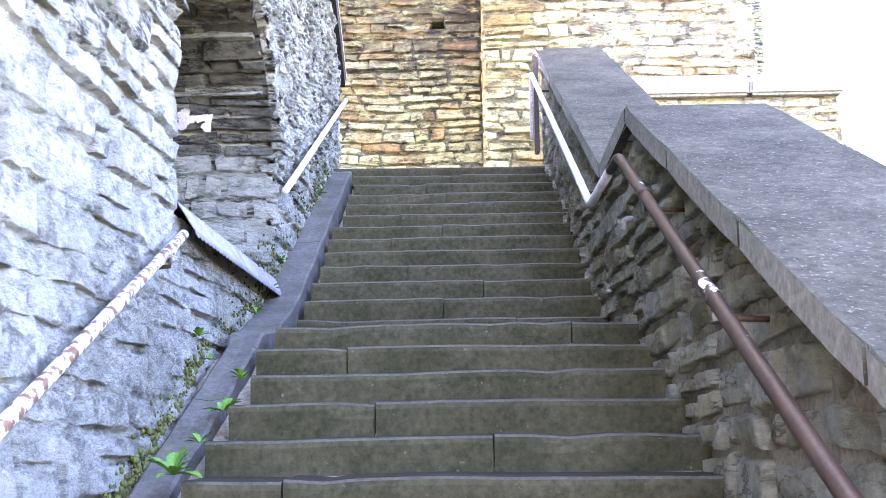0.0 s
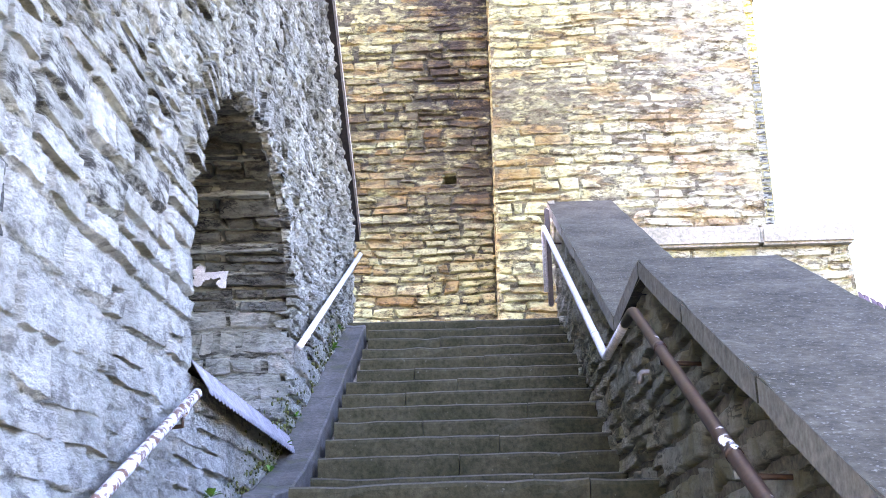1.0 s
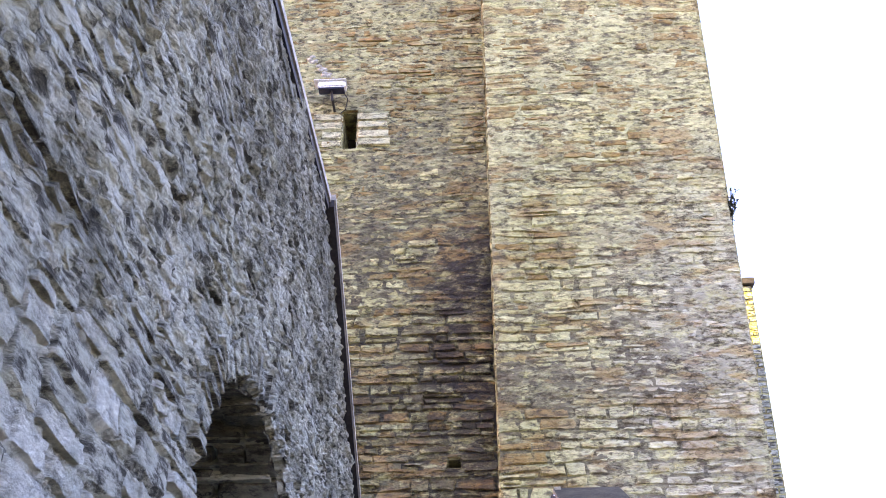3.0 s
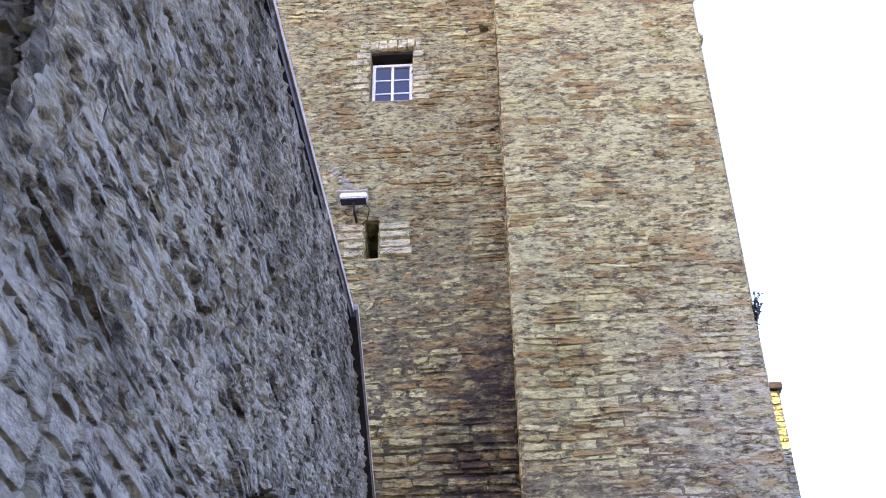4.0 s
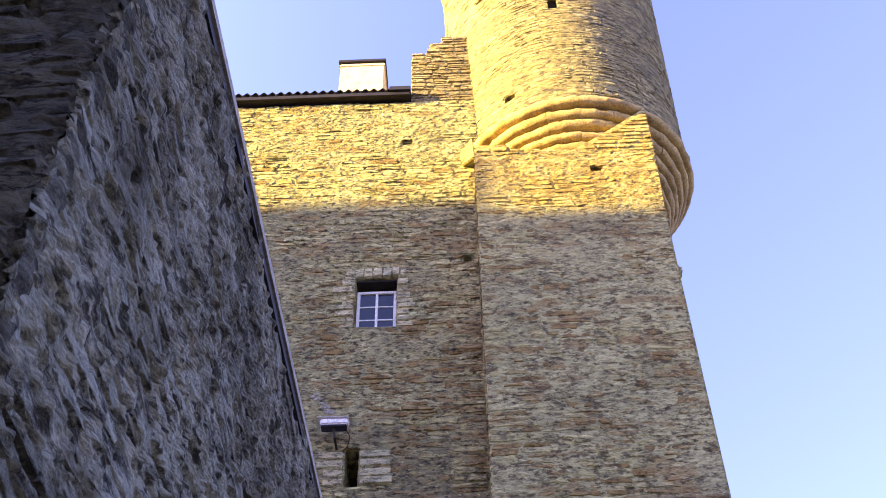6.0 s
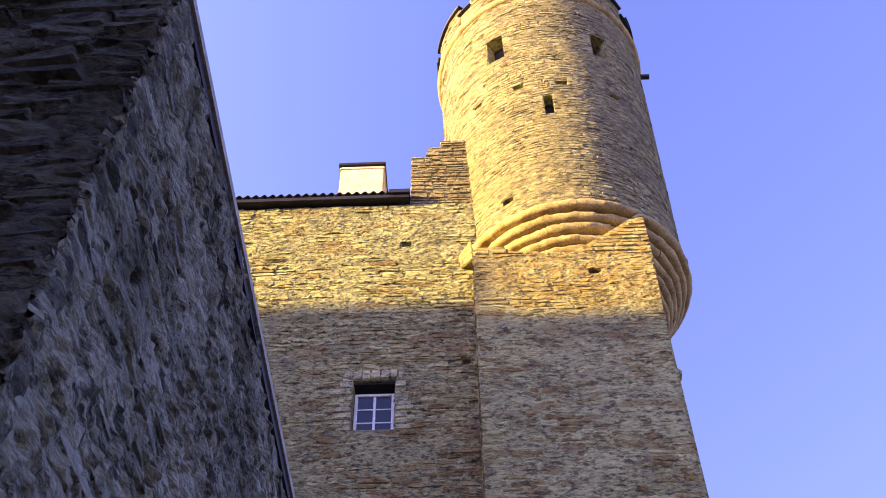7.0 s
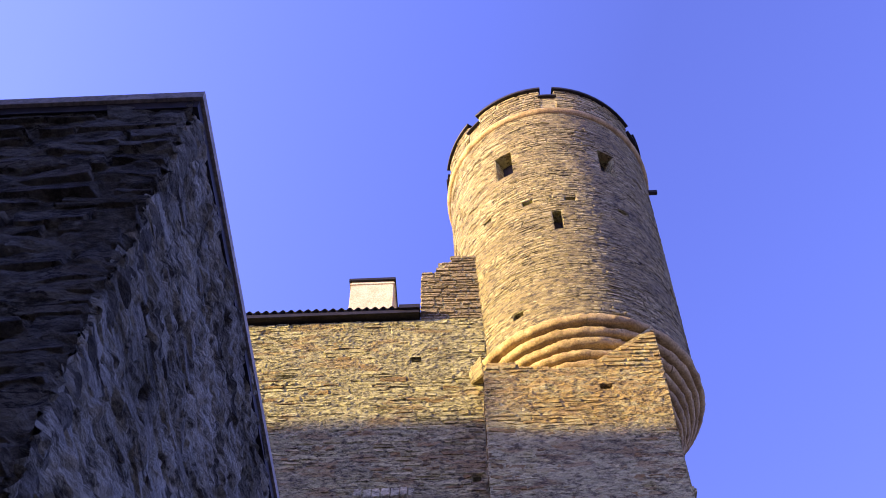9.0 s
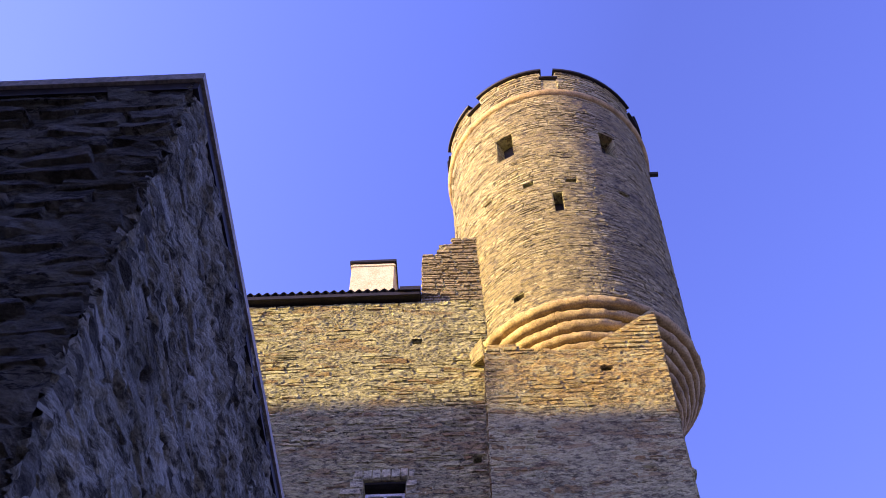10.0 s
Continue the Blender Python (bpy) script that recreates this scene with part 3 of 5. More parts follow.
def in_pale_foot(u, v):
    """Ragged upper limit of the pale foot of the wall."""
    if v < 0.9 or v > 2.9:
        return v < 0.9
    w = vnoise(np.array([u * 1.6]), np.array([v * 2.1 + 9])) + 0.6 * vnoise(np.array([u * 5.0]), np.array([v * 6.0]))
    return v < FOOT + 0.15 + 0.65 * float(w[0])


for z0, z1, course, length, kw in ((-0.9, FOOT, 0.165, 0.33, dict(proud=0.012, rough=0.009, jitter=0.02)), (FOOT, 5.5, 0.12, 0.26, dict(proud=0.006, rough=0.012, jitter=0.03))):
    cells = [q for q in lay(lambda z: (near_end(z), far_end(z) - 0.02), (z0, z1), course, length, rng, [ring_gap], 0.3) if q[3] < wall_top((q[0] + q[1]) / 2) - 0.06]
    for mat, want in ((MAT_FOOT, True), (MAT_GREY, False)):
        some = [q for q in cells if in_pale_foot((q[0] + q[1]) / 2, (q[2] + q[3]) / 2) == want]
        masonry(some, left_place, rng, mat, left_wall, lambda u, v: 3.2 < u < 8.2 and 0.0 < v < 3.0, wave=0.015, joint=0.008, **kw)


def ring_place(u, v, h):
    # u: outwards from the opening's edge; v: angle round the arch
    yy = (ARCH_A + ARCH_B) / 2 + ((ARCH_B - ARCH_A) / 2 + u) * np.cos(v)
    zz = ARCH_SPRING + (ARCH_TOP - ARCH_SPRING + u) * np.sin(v)
    return np.stack([left_face(yy, zz) + h, yy, zz], 1)


cells, a = [], 0.05
while a < math.pi - 0.05:
    w = rng.uniform(0.05, 0.085)
    cells.append((-0.03 * rng.random(), RING * rng.uniform(0.75, 1.05), a, a + w))
    a += w
masonry(cells, ring_place, rng, MAT_GREY, left_wall, lambda u, v: True, name="arch_stone", proud=0.03, rough=0.014, jitter=0.008, wave=0.0, joint=0.006)


def left_open(u, v):
    g = arch_gap(v)
    return v < wall_top(u) - 0.04 and not (g and g[0] - 0.02 < u < g[1] + 0.02)


def left_bed(u, v):
    """Thick pointing above the foot of the wall, eaten by small hollows along the courses."""
    up = np.clip((v - 1.5) / 0.4, 0, 1)
    bend = v + 0.05 * vnoise(u * 1.2, v * 1.4) + 0.02 * vnoise(u * 4.0, v * 3.0 + 7)
    course = np.abs(((bend / 0.125) % 1.0) - 0.5) * 2
    furrow = np.clip((course - 0.62) / 0.3, 0, 1) * np.clip(0.5 + 1.4 * vnoise(u * 2.6 + 11, bend * 7), 0, 1)
    hollow = np.clip(vnoise(u * 3.6 + 60, v * 16) + 0.5 * vnoise(u * 9, v * 30 + 8) - 0.4, 0, 0.7)
    ridge = 0.013 * vnoise(u * 5, v * 19 + 3) + 0.012 * vnoise(u * 13, v * 36) + 0.008 * vnoise(u * 36, v * 60)
    return -0.011 - 0.01 * furrow + ridge * 0.5 + up * (0.023 - 0.04 * furrow - 0.11 * hollow + ridge)


for mat, want in ((MAT_FOOT, True), (MAT_MORTAR_GREY, False)):
    bedding(left_place, (0, 10), (-0.9, 5.5), 0.014, left_bed, 0.02, mat, left_wall, lambda u, v: left_open(u, v) and in_pale_foot(u, v) == want, lambda z: (near_end(z), far_end(z) - 0.01))
bm = bmesh.new()
us = [2.3, 3.6] + list(np.linspace(ARCH_A, ARCH_B, 29)) + list(np.linspace(8.4, FAR_END[0] - 0.02, 24))
vs = [GROUND_Z - 0.1, -1.5, -0.5, 0.3] + list(np.linspace(ARCH_SILL, ARCH_TOP, 27)) + list(np.linspace(2.8, 5.45, 22))


def left_skip(u, v):
    g = arch_gap(v)
    return (g and g[0] < u < g[1]) or v > wall_top(u) - 0.12


backing(bm, lambda u, v, h: left_place(u, v, h - 0.05), us, vs, left_skip, 1.3)
part("wall_core", bm, MAT_MORTAR_GREY, left_wall)


def front_place(u, v, h):
    yy = near_end(v)
    return np.stack([left_face(yy, v) - u, yy - h, v], 1)


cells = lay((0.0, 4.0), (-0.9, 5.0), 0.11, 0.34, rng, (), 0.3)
# front face wears the darker copy, so part of its shade is painted
masonry(cells, front_place, rng, MAT_RUBBLE_SHADED, left_wall, None, proud=0.03, rough=0.022, jitter=0.03, wave=0.02)
bedding(front_place, (0.0, 4.0), (-0.9, 5.02), 0.022, lambda u, v: 0.004 + 0.024 * vnoise(u * 5, v * 15) + 0.016 * vnoise(u * 13, v * 33) - 0.08 * np.clip(vnoise(u * 3 + 7, v * 12) - 0.35, 0, 0.6), 0.018, MAT_RUBBLE_SHADED, left_wall)
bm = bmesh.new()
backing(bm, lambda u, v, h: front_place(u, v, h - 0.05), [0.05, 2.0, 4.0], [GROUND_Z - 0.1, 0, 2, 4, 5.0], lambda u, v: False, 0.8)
part("wall_core", bm, MAT_RUBBLE_SHADED, left_wall)

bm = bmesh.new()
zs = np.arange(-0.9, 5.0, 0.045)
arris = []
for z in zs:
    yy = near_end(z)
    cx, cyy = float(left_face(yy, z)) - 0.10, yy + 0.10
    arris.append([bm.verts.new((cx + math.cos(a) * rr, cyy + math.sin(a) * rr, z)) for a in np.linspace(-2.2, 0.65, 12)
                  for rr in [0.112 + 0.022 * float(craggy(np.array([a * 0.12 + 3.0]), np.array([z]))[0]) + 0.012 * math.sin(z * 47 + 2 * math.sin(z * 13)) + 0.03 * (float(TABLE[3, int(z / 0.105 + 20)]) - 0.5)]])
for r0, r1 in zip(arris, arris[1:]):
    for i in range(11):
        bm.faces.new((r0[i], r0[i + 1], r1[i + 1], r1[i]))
part("arris", bm, MAT_RUBBLE_SHADED, left_wall, smooth=True)

# sheet-metal coping on the left wall
coping = thing("wall_coping", "dark and pale sheet-metal coping with a painted shadow strip on the grey retaining wall", "coping")


def coping_run(y0, y1, t0, t1, x_in, x_out, mat, name):
    """A strip along the wall's top line from y0 to y1, between two heights below it."""
    bm = bmesh.new()
    prism(bm, [(y0, wall_top(y0) - t0), (y1, wall_top(y1) - t0), (y1, wall_top(y1) - t1), (y0, wall_top(y0) - t1)], "x", x_in, x_out)
    part(name, bm, mat, coping)


coping_run(NEAR_TOP[0] - 0.06, HIP[0], 0.0, 0.06, -2.2, -1.205, MAT_ZINC, "cap")
# dark strip stands in for the shadow below the cap
coping_run(NEAR_TOP[0] - 0.04, HIP[0], 0.062, 0.13, -2.2, -1.222, MAT_METAL_DARK, "shadow_strip")
coping_run(HIP[0] + 0.002, FAR_END[0] + 0.03, -0.02, 0.035, -2.2, -1.165, MAT_ZINC, "verge_strip")
coping_run(HIP[0] + 0.002, FAR_END[0] + 0.02, 0.036, 0.11, -2.2, -1.178, MAT_METAL_DARK, "verge")
bm = bmesh.new()
block(bm, (-5.4, NEAR_TOP[0] - 0.06, NEAR_TOP[1] - 0.06), (-2.2, NEAR_TOP[0] + 0.9, NEAR_TOP[1] + 0.0))
part("cap", bm, MAT_ZINC, coping)
# the shadow strip goes on round the front
bm = bmesh.new()
block(bm, (-5.4, NEAR_TOP[0] - 0.04, NEAR_TOP[1] - 0.13), (-2.2, NEAR_TOP[0] + 0.9, NEAR_TOP[1] - 0.062))
part("shadow_strip", bm, MAT_METAL_DARK, coping)

# the arched niche: side and vault stones set into the wall, and a dark back
niche = thing("niche", "deep arched niche of rough grey limestone in the retaining wall", "niche", "structure")
NICHE_D = 1.15


def jamb_place(u, v, h):
    return np.stack([left_face(ARCH_B, v) - u, ARCH_B - h, v], 1)


cells = lay((0.0, NICHE_D), (ARCH_SILL, ARCH_SPRING + 0.05), 0.14, 0.2, rng)
# jamb takes the paler rubble, its colour lifted against the niche's shade
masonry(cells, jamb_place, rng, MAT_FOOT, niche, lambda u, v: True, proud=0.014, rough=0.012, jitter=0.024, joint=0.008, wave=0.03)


def vault_place(u, v, h):
    # u: depth into the wall; v: angle along the vault
    mid, half = (ARCH_A + ARCH_B) / 2, (ARCH_B - ARCH_A) / 2
    rise = ARCH_TOP - ARCH_SPRING
    yy = mid + (half - h) * np.cos(v)
    zz = ARCH_SPRING + (rise - h) * np.sin(v)
    return np.stack([left_face(yy, zz) - u, yy, zz], 1)


cells = lay((0.0, NICHE_D), (0.0, math.pi), 0.12, 0.27, rng)
# vault in the darker copy too: shade under the arch is painted on
masonry(cells, vault_place, rng, MAT_RUBBLE_SHADED, niche, lambda u, v: True, proud=0.03, rough=0.012, jitter=0.02, joint=0.008)
bm = bmesh.new()
block(bm, (-3.2, ARCH_A - 0.3, ARCH_SILL - 0.3), (-1.25 - NICHE_D - 0.0, ARCH_B + 0.3, ARCH_TOP + 0.3))
part("niche_back", bm, MAT_MORTAR_GREY, niche)
# pale torn paper notice on the far side of the niche
notice = thing("torn_notice", "torn white paper scraps stuck on the niche stones", "notice")
MAT_PAPER = plain_mat("grimy_paper", (0.62, 0.61, 0.6), (0.4, 0.39, 0.38), 14.0, 0.9)
scrap = random.Random(4)
for gx, gz in ((0, 0), (0, 1), (1, 1), (1, 0.6), (2, 1), (2, 0.7), (3, 1), (3, 0), (3, 0.5), (0.2, 0.5), (2.5, 1.2)):
    cx, cz, n = -1.85 + gx * 0.055, 2.0 + gz * 0.085, 7
    ring = [(cx + 0.044 * scrap.uniform(0.5, 1.2) * math.cos(6.283 * q / n), cz + 0.044 * scrap.uniform(0.5, 1.2) * math.sin(6.283 * q / n)) for q in range(n)]
    d = scrap.uniform(0, 0.006)
    bm = bmesh.new()
    prism(bm, ring, "y", ARCH_B - 0.1 - d, ARCH_B - 0.097 - d)
    part("paper_scrap", bm, MAT_PAPER, notice)

# corrugated flashing below the niche
sill = thing("niche_sill", "sloping corrugated grey sheet-metal flashing below the niche", "sill")
bm = bmesh.new()
k = 150
strips = []
for x, z in ((-1.62, 0.985), (-1.30, 0.982), (-1.238, 0.972), (-1.16, 0.85), (-1.157, 0.835)):
    for lift in (0.0, -0.008):
        strips.append([bm.verts.new((x, 4.86 + 2.6 * i / k, z + lift + 0.006 * math.sin(2 * math.pi * 2.6 * i / k / 0.075))) for i in range(k + 1)])
order = [0, 2, 4, 6, 8, 9, 7, 5, 3, 1]
for a, d in zip(order, order[1:] + order[:1]):
    for i in range(k):
        bm.faces.new((strips[a][i], strips[a][i + 1], strips[d][i + 1], strips[d][i]))
part("sheet", bm, MAT_FLASHING, sill)
bm = bmesh.new()
block(bm, (-2.4, 4.6, 0.5), (-1.27, 7.7, 0.93))
part("niche_floor", bm, MAT_MORTAR_GREY, niche)


def handrail(name, label, pts, r, mat, brackets, wall_x, group=""):
    """A bent pipe rail with bracket arms into the wall."""
    t = thing(name, label, "handrail", group=group)
    fine = [Vector(pts[0])]
    for a, b, c in zip(pts, pts[1:], pts[2:]):
        a, b, c = Vector(a), Vector(b), Vector(c)
        d0, d1 = (a - b).normalized() * 0.05, (c - b).normalized() * 0.05
        fine += [b + d0, b + d0 * 0.4 + d1 * 0.4, b + d1]
    fine.append(Vector(pts[-1]))
    part("pipe", tube(bmesh.new(), fine, r), mat, t, smooth=True)
    for p in brackets:
        bm = bmesh.new()
        p = Vector(p)
        tube(bm, [p + Vector((0, 0, -r * 0.6)), p + Vector((0.0, 0, -0.06)), Vector((wall_x(p), p.y, p.z - 0.07))], 0.009, 8)
        arm = part("bracket", bm, MAT_RAIL_BROWN, t, smooth=True)
        bm = bmesh.new()
        tube(bm, [p + Vector((0, -0.02, -0.009)), p + Vector((0, 0.02, 0.009))], r * 1.1, 12)
        part("clamp", bm, mat, arm, smooth=True)
    return t


wx = lambda p: left_face(p.y, p.z) - 0.02
handrail("handrail", "white painted pipe handrail flaking to rust on the grey wall",
         [(-1.04, 0.6, -0.82), (-1.085, 2.67, -0.007), (-1.17, 4.70, 0.80)], 0.0215, MAT_RAIL_WHITE,
         [(-1.06, 1.6, -0.43), (-1.16, 4.45, 0.69)], wx, "handrails along the walls")
handrail("handrail", "pale painted pipe handrail on the grey wall beside the upper flight",
         [(-1.17, 7.40, 1.555), (-1.17, 11.3, 3.33)], 0.023, MAT_RAIL_CLEAN,
         [(-1.17, 7.7, 1.69), (-1.17, 10.9, 3.15)], wx, "handrails along the walls")

# ---- right parapet ----
PX = 0.86          # inner face
COP_IN, COP_OUT = 0.78, 1.455
COP = [(-1.5, -1.55), (5.27, 1.485), (6.33, 1.45), (11.5, 3.93)]   # top line of the coping, (y, z)


def cop_z(y):
    for (a, za), (b, zb) in zip(COP, COP[1:]):
        if y <= b:
            return za + (zb - za) * (y - a) / (b - a)
    return COP[-1][1]


rng = np.random.default_rng(21)
parapet = thing("wall_parapet", "rough rubble parapet wall of dark mossy limestone beside the stairs", "wall", "structure")


def par_span(z):
    ys = [y / 20 for y in range(-30, 226) if cop_z(y / 20) - 0.08 > z]
    return (min(ys), 11.25) if ys else (11.2, 11.25)


def par_place(u, v, h):
    return np.stack([PX - h - 0.01 * (v - 0.5), u, v], 1)


cells = [c for c in lay(par_span, (-1.8, 3.85), 0.135, 0.26, rng, (), 0.2) if (c[2] + c[3]) / 2 > -0.5 + (c[0] - 2.5) * 0.36 - 0.5]
masonry(cells, par_place, rng, MAT_PARAPET, parapet, lambda u, v: 1.8 < u < 11, proud=0.026, rough=0.016, jitter=0.028, wave=0.03)
bedding(par_place, (-1.5, 11.25), (-1.8, 3.8), 0.04, -0.014, 0.014, MAT_MORTAR_DARK, parapet, lambda u, v: v < cop_z(u) - 0.08 and v > -0.9 + (u - 2.5) * 0.36 - 0.5)
bm = bmesh.new()
prism(bm, [(-1.5, GROUND_Z - 0.1)] + [(y, z - 0.09) for y, z in COP[:-1]] + [(11.25, cop_z(11.25) - 0.09), (11.25, GROUND_Z - 0.1)], "x", PX + 0.012, COP_OUT - 0.08)
part("wall_core", bm, MAT_MORTAR_DARK, parapet)

par_coping = thing("parapet_coping", "pebbly grey concrete coping slabs on the parapet", "coping")
marks = [-1.5, -0.6, 0.35, 1.3, 2.25, 3.2, 4.25, 5.27, 6.33, 7.4, 8.5, 9.6, 10.6, 11.33]
for a, b in zip(marks, marks[1:]):
    bm = bmesh.new()
    b0 = b - 0.006
    za, zb = cop_z(a), cop_z(b)
    n = 5
    sec_top = [(a + (b0 - a) * i / n, za + (zb - za) * i / n) for i in range(n + 1)]
    prism(bm, sec_top + [(y, z - 0.095) for y, z in sec_top[::-1]], "x", COP_IN, COP_OUT)
    bmesh.ops.bevel(bm, geom=[e for e in bm.edges if abs(e.verts[0].co.x - e.verts[1].co.x) < 1e-4 and e.is_manifold], offset=0.009, segments=2, affect="EDGES")
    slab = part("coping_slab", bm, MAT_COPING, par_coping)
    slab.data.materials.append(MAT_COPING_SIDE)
    # side faces get the lightened colour, tops keep the dark one
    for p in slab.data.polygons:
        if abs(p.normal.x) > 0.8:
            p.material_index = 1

wr = lambda p: PX + 0.07
handrail("handrail", "chipped brown painted pipe handrail on the parapet wall",
         [(0.70, -0.6, -1.36), (0.70, 2.22, -0.126), (0.70, 4.96, 1.165), (0.70, 5.25, 1.17)], 0.023, MAT_RAIL_BROWN,
         [(0.70, 0.4, -0.92), (0.70, 3.2, 0.336), (0.70, 4.3, 0.86)], wr, "handrails along the walls")
handrail("handrail", "pale grey pipe handrail on the upper parapet wall",
         [(0.70, 5.26, 1.17), (0.70, 6.11, 1.175), (0.70, 10.79, 3.41), (0.70, 10.8, 2.75)], 0.023, MAT_RAIL_CLEAN,
         [(0.70, 6.6, 1.41), (0.70, 10.2, 3.12)], wr, "handrails along the walls")
bm = bmesh.new()
block(bm, (0.72, 10.82, 2.62), (0.77, 10.90, 3.62), 0.01)
post = thing("rail_post", "flat rusty iron post at the head of the parapet rail", "post")
part("post", bm, MAT_RAIL_BROWN, post)

bm = bmesh.new()
tube(bm, [(0.88, 5.52, 0.99), (0.80, 5.52, 0.985), (0.79, 5.52, 0.975), (0.788, 5.52, 0.93)], 0.013, 10)
tagged(part("pipe_stub", bm, MAT_ZINC, smooth=True), "short pale bent pipe stub set in the parapet stones", "pipe stub")

# ---- castle: long wall, square tower, round turret ----
CY, TY = 13.8, 13.0              # faces of the long wall and of the square tower
SEAM, TX = 0.29, 3.475             # the tower's left and right edges
BASE = 1.6
EAVE = 19.58
rng = np.random.default_rng(31)
k = CY / 13.0
WIN = (-1.76 * k, -1.09 * k, 12.40 * k, 13.53 * k)     # x0, x1, z0, z1
SLIT = (-1.76 * k, -1.57 * k, 9.40 * k, 10.03 * k)
castle_wall = thing("wall_castle", "high castle wall of cream and ochre limestone rubble, stained dark below", "castle wall", "structure")


def rect_gap(r):
    return lambda v: (r[0], r[1]) if r[2] < v < r[3] else None


HOLES_C = [(-1.06 * k, -0.88 * k, 17.06 * k, 17.2 * k), (0.02 * k, 0.15 * k, 13.87 * k, 13.99 * k), (-0.33 * k, -0.18 * k, 4.70 * k, 4.80 * k)]
WALL_END = 0.37      # above the tower the wall stops against the turret
cplace = plane_place((0, CY, 0), (1, 0, 0), (0, 0, 1), (0, -1, 0))
cells = lay(lambda z: (-5.6, SEAM - 0.02 if z < 16.75 else WALL_END), (BASE, EAVE), 0.12, 0.33, rng, [rect_gap(WIN), rect_gap(SLIT)] + [rect_gap(h) for h in HOLES_C], 0.12)
masonry(cells, cplace, rng, MAT_CASTLE, castle_wall, lambda u, v: -1.35 < u and 2.2 < v < 5.2, proud=0.016, rough=0.018, jitter=0.034, wave=0.022, joint=0.01)


def core(place, U, V, holes, thick, mat, parent):
    us = sorted({U[0], U[1], *[x for h in holes for x in h[:2]]})
    vs = sorted({V[0], V[1], *[x for h in holes for x in h[2:]]})
    bm = bmesh.new()
    backing(bm, place, us, vs, lambda u, v: any(h[0] < u < h[1] and h[2] < v < h[3] for h in holes), thick)
    part("wall_core", bm, mat, parent)
    # dark sheet behind the openings, shade of the inside put into its colour
    bm = bmesh.new()
    backing(bm, place, list(U), list(V), lambda u, v: False, 0.02)
    for v in bm.verts:
        v.co.y += thick - 0.03
    part("dark_back", bm, MAT_DARK, parent)


core(lambda u, v, h: cplace(u, v, h - 0.03), (-8.5, 1.0), (GROUND_Z, 16.75), [WIN, SLIT] + HOLES_C[1:], 0.7, MAT_MORTAR, castle_wall)
core(lambda u, v, h: cplace(u, v, h - 0.03), (-8.5, WALL_END), (16.75, EAVE), HOLES_C[:1], 0.7, MAT_MORTAR, castle_wall)

ALL_C = [WIN, SLIT] + HOLES_C
bedding(cplace, (-5.2, 0.9), (BASE, EAVE), 0.022, lambda u, v: 0.01 - 0.025 * np.clip((8.6 - v) / 2.0 + vnoise(u * 1.1, v * 0.9), 0, 1), 0.024, MAT_MORTAR_CASTLE, castle_wall, lambda u, v: not any(h[0] - 0.02 < u < h[1] + 0.02 and h[2] - 0.02 < v < h[3] + 0.02 for h in ALL_C), lambda v: (-5.2, 0.3 if v < 16.75 else WALL_END))
# window: white timber casement deep in its opening, pale quoins round it
window = thing("window_1", "small white timber casement window with six panes, set deep in the wall", "window", "structure")
fy = CY + 0.2
wz1 = WIN[3] - 0.14
x0, x1, z0 = WIN[0] + 0.01, WIN[1] - 0.01, WIN[2] + 0.01


def bar(name, a, b, parent, mat=MAT_WHITE, bevel=0.006, label=""):
    return part(name, block(bmesh.new(), a, b, bevel), mat, parent, label)


bar("window_frame", (x0, fy, z0), (x0 + 0.055, fy + 0.07, wz1), window)
bar("window_frame", (x1 - 0.055, fy, z0), (x1, fy + 0.07, wz1), window)
bar("window_frame", (x0 + 0.055, fy, z0), (x1 - 0.055, fy + 0.07, z0 + 0.06), window)
bar("window_frame", (x0 + 0.055, fy, wz1 - 0.06), (x1 - 0.055, fy + 0.07, wz1), window)
xm = (x0 + x1) / 2
bar("mullion", (xm - 0.022, fy + 0.004, z0 + 0.06), (xm + 0.022, fy + 0.06, wz1 - 0.06), window)
ph = (wz1 - z0 - 0.12) / 3
for i in (1, 2):
    for a, b in ((x0 + 0.055, xm - 0.022), (xm + 0.022, x1 - 0.055)):
        bar("glazing_bar", (a, fy + 0.012, z0 + 0.06 + ph * i - 0.014), (b, fy + 0.045, z0 + 0.06 + ph * i + 0.014), window, bevel=0.003)
for i in range(3):
    for a, b in ((x0 + 0.055, xm - 0.022), (xm + 0.022, x1 - 0.055)):
        bar("pane", (a, fy + 0.026, z0 + 0.06 + ph * i + 0.014), (b, fy + 0.032, z0 + 0.06 + ph * (i + 1) - 0.014), window, MAT_GLASS, 0)
# dark strip added at the opening's head to paint the shaded gap
bar("gap_shade_strip", (WIN[0], CY + 0.06, WIN[3] - 0.05), (WIN[1], fy + 0.1, WIN[3] + 0.0), window, MAT_DARK, 0.004, "near-black strip for the shade in the gap over the frame")
bar("window_sill", (WIN[0], CY - 0.01, WIN[2] - 0.03), (WIN[1], fy, WIN[2] + 0.008), window, MAT_ZINC, 0.004)

MAT_QUOIN = stone_mat("pale_dressed_stone", [(0.0, (0.56, 0.535, 0.31)), (0.5, (0.66, 0.635, 0.39)), (1.0, (0.58, 0.55, 0.32))], stain_amount=0.15)
quoins = thing("window_surround", "pale dressed limestone blocks round the small window", "window surround", "structure")
cells, z = [], WIN[2]
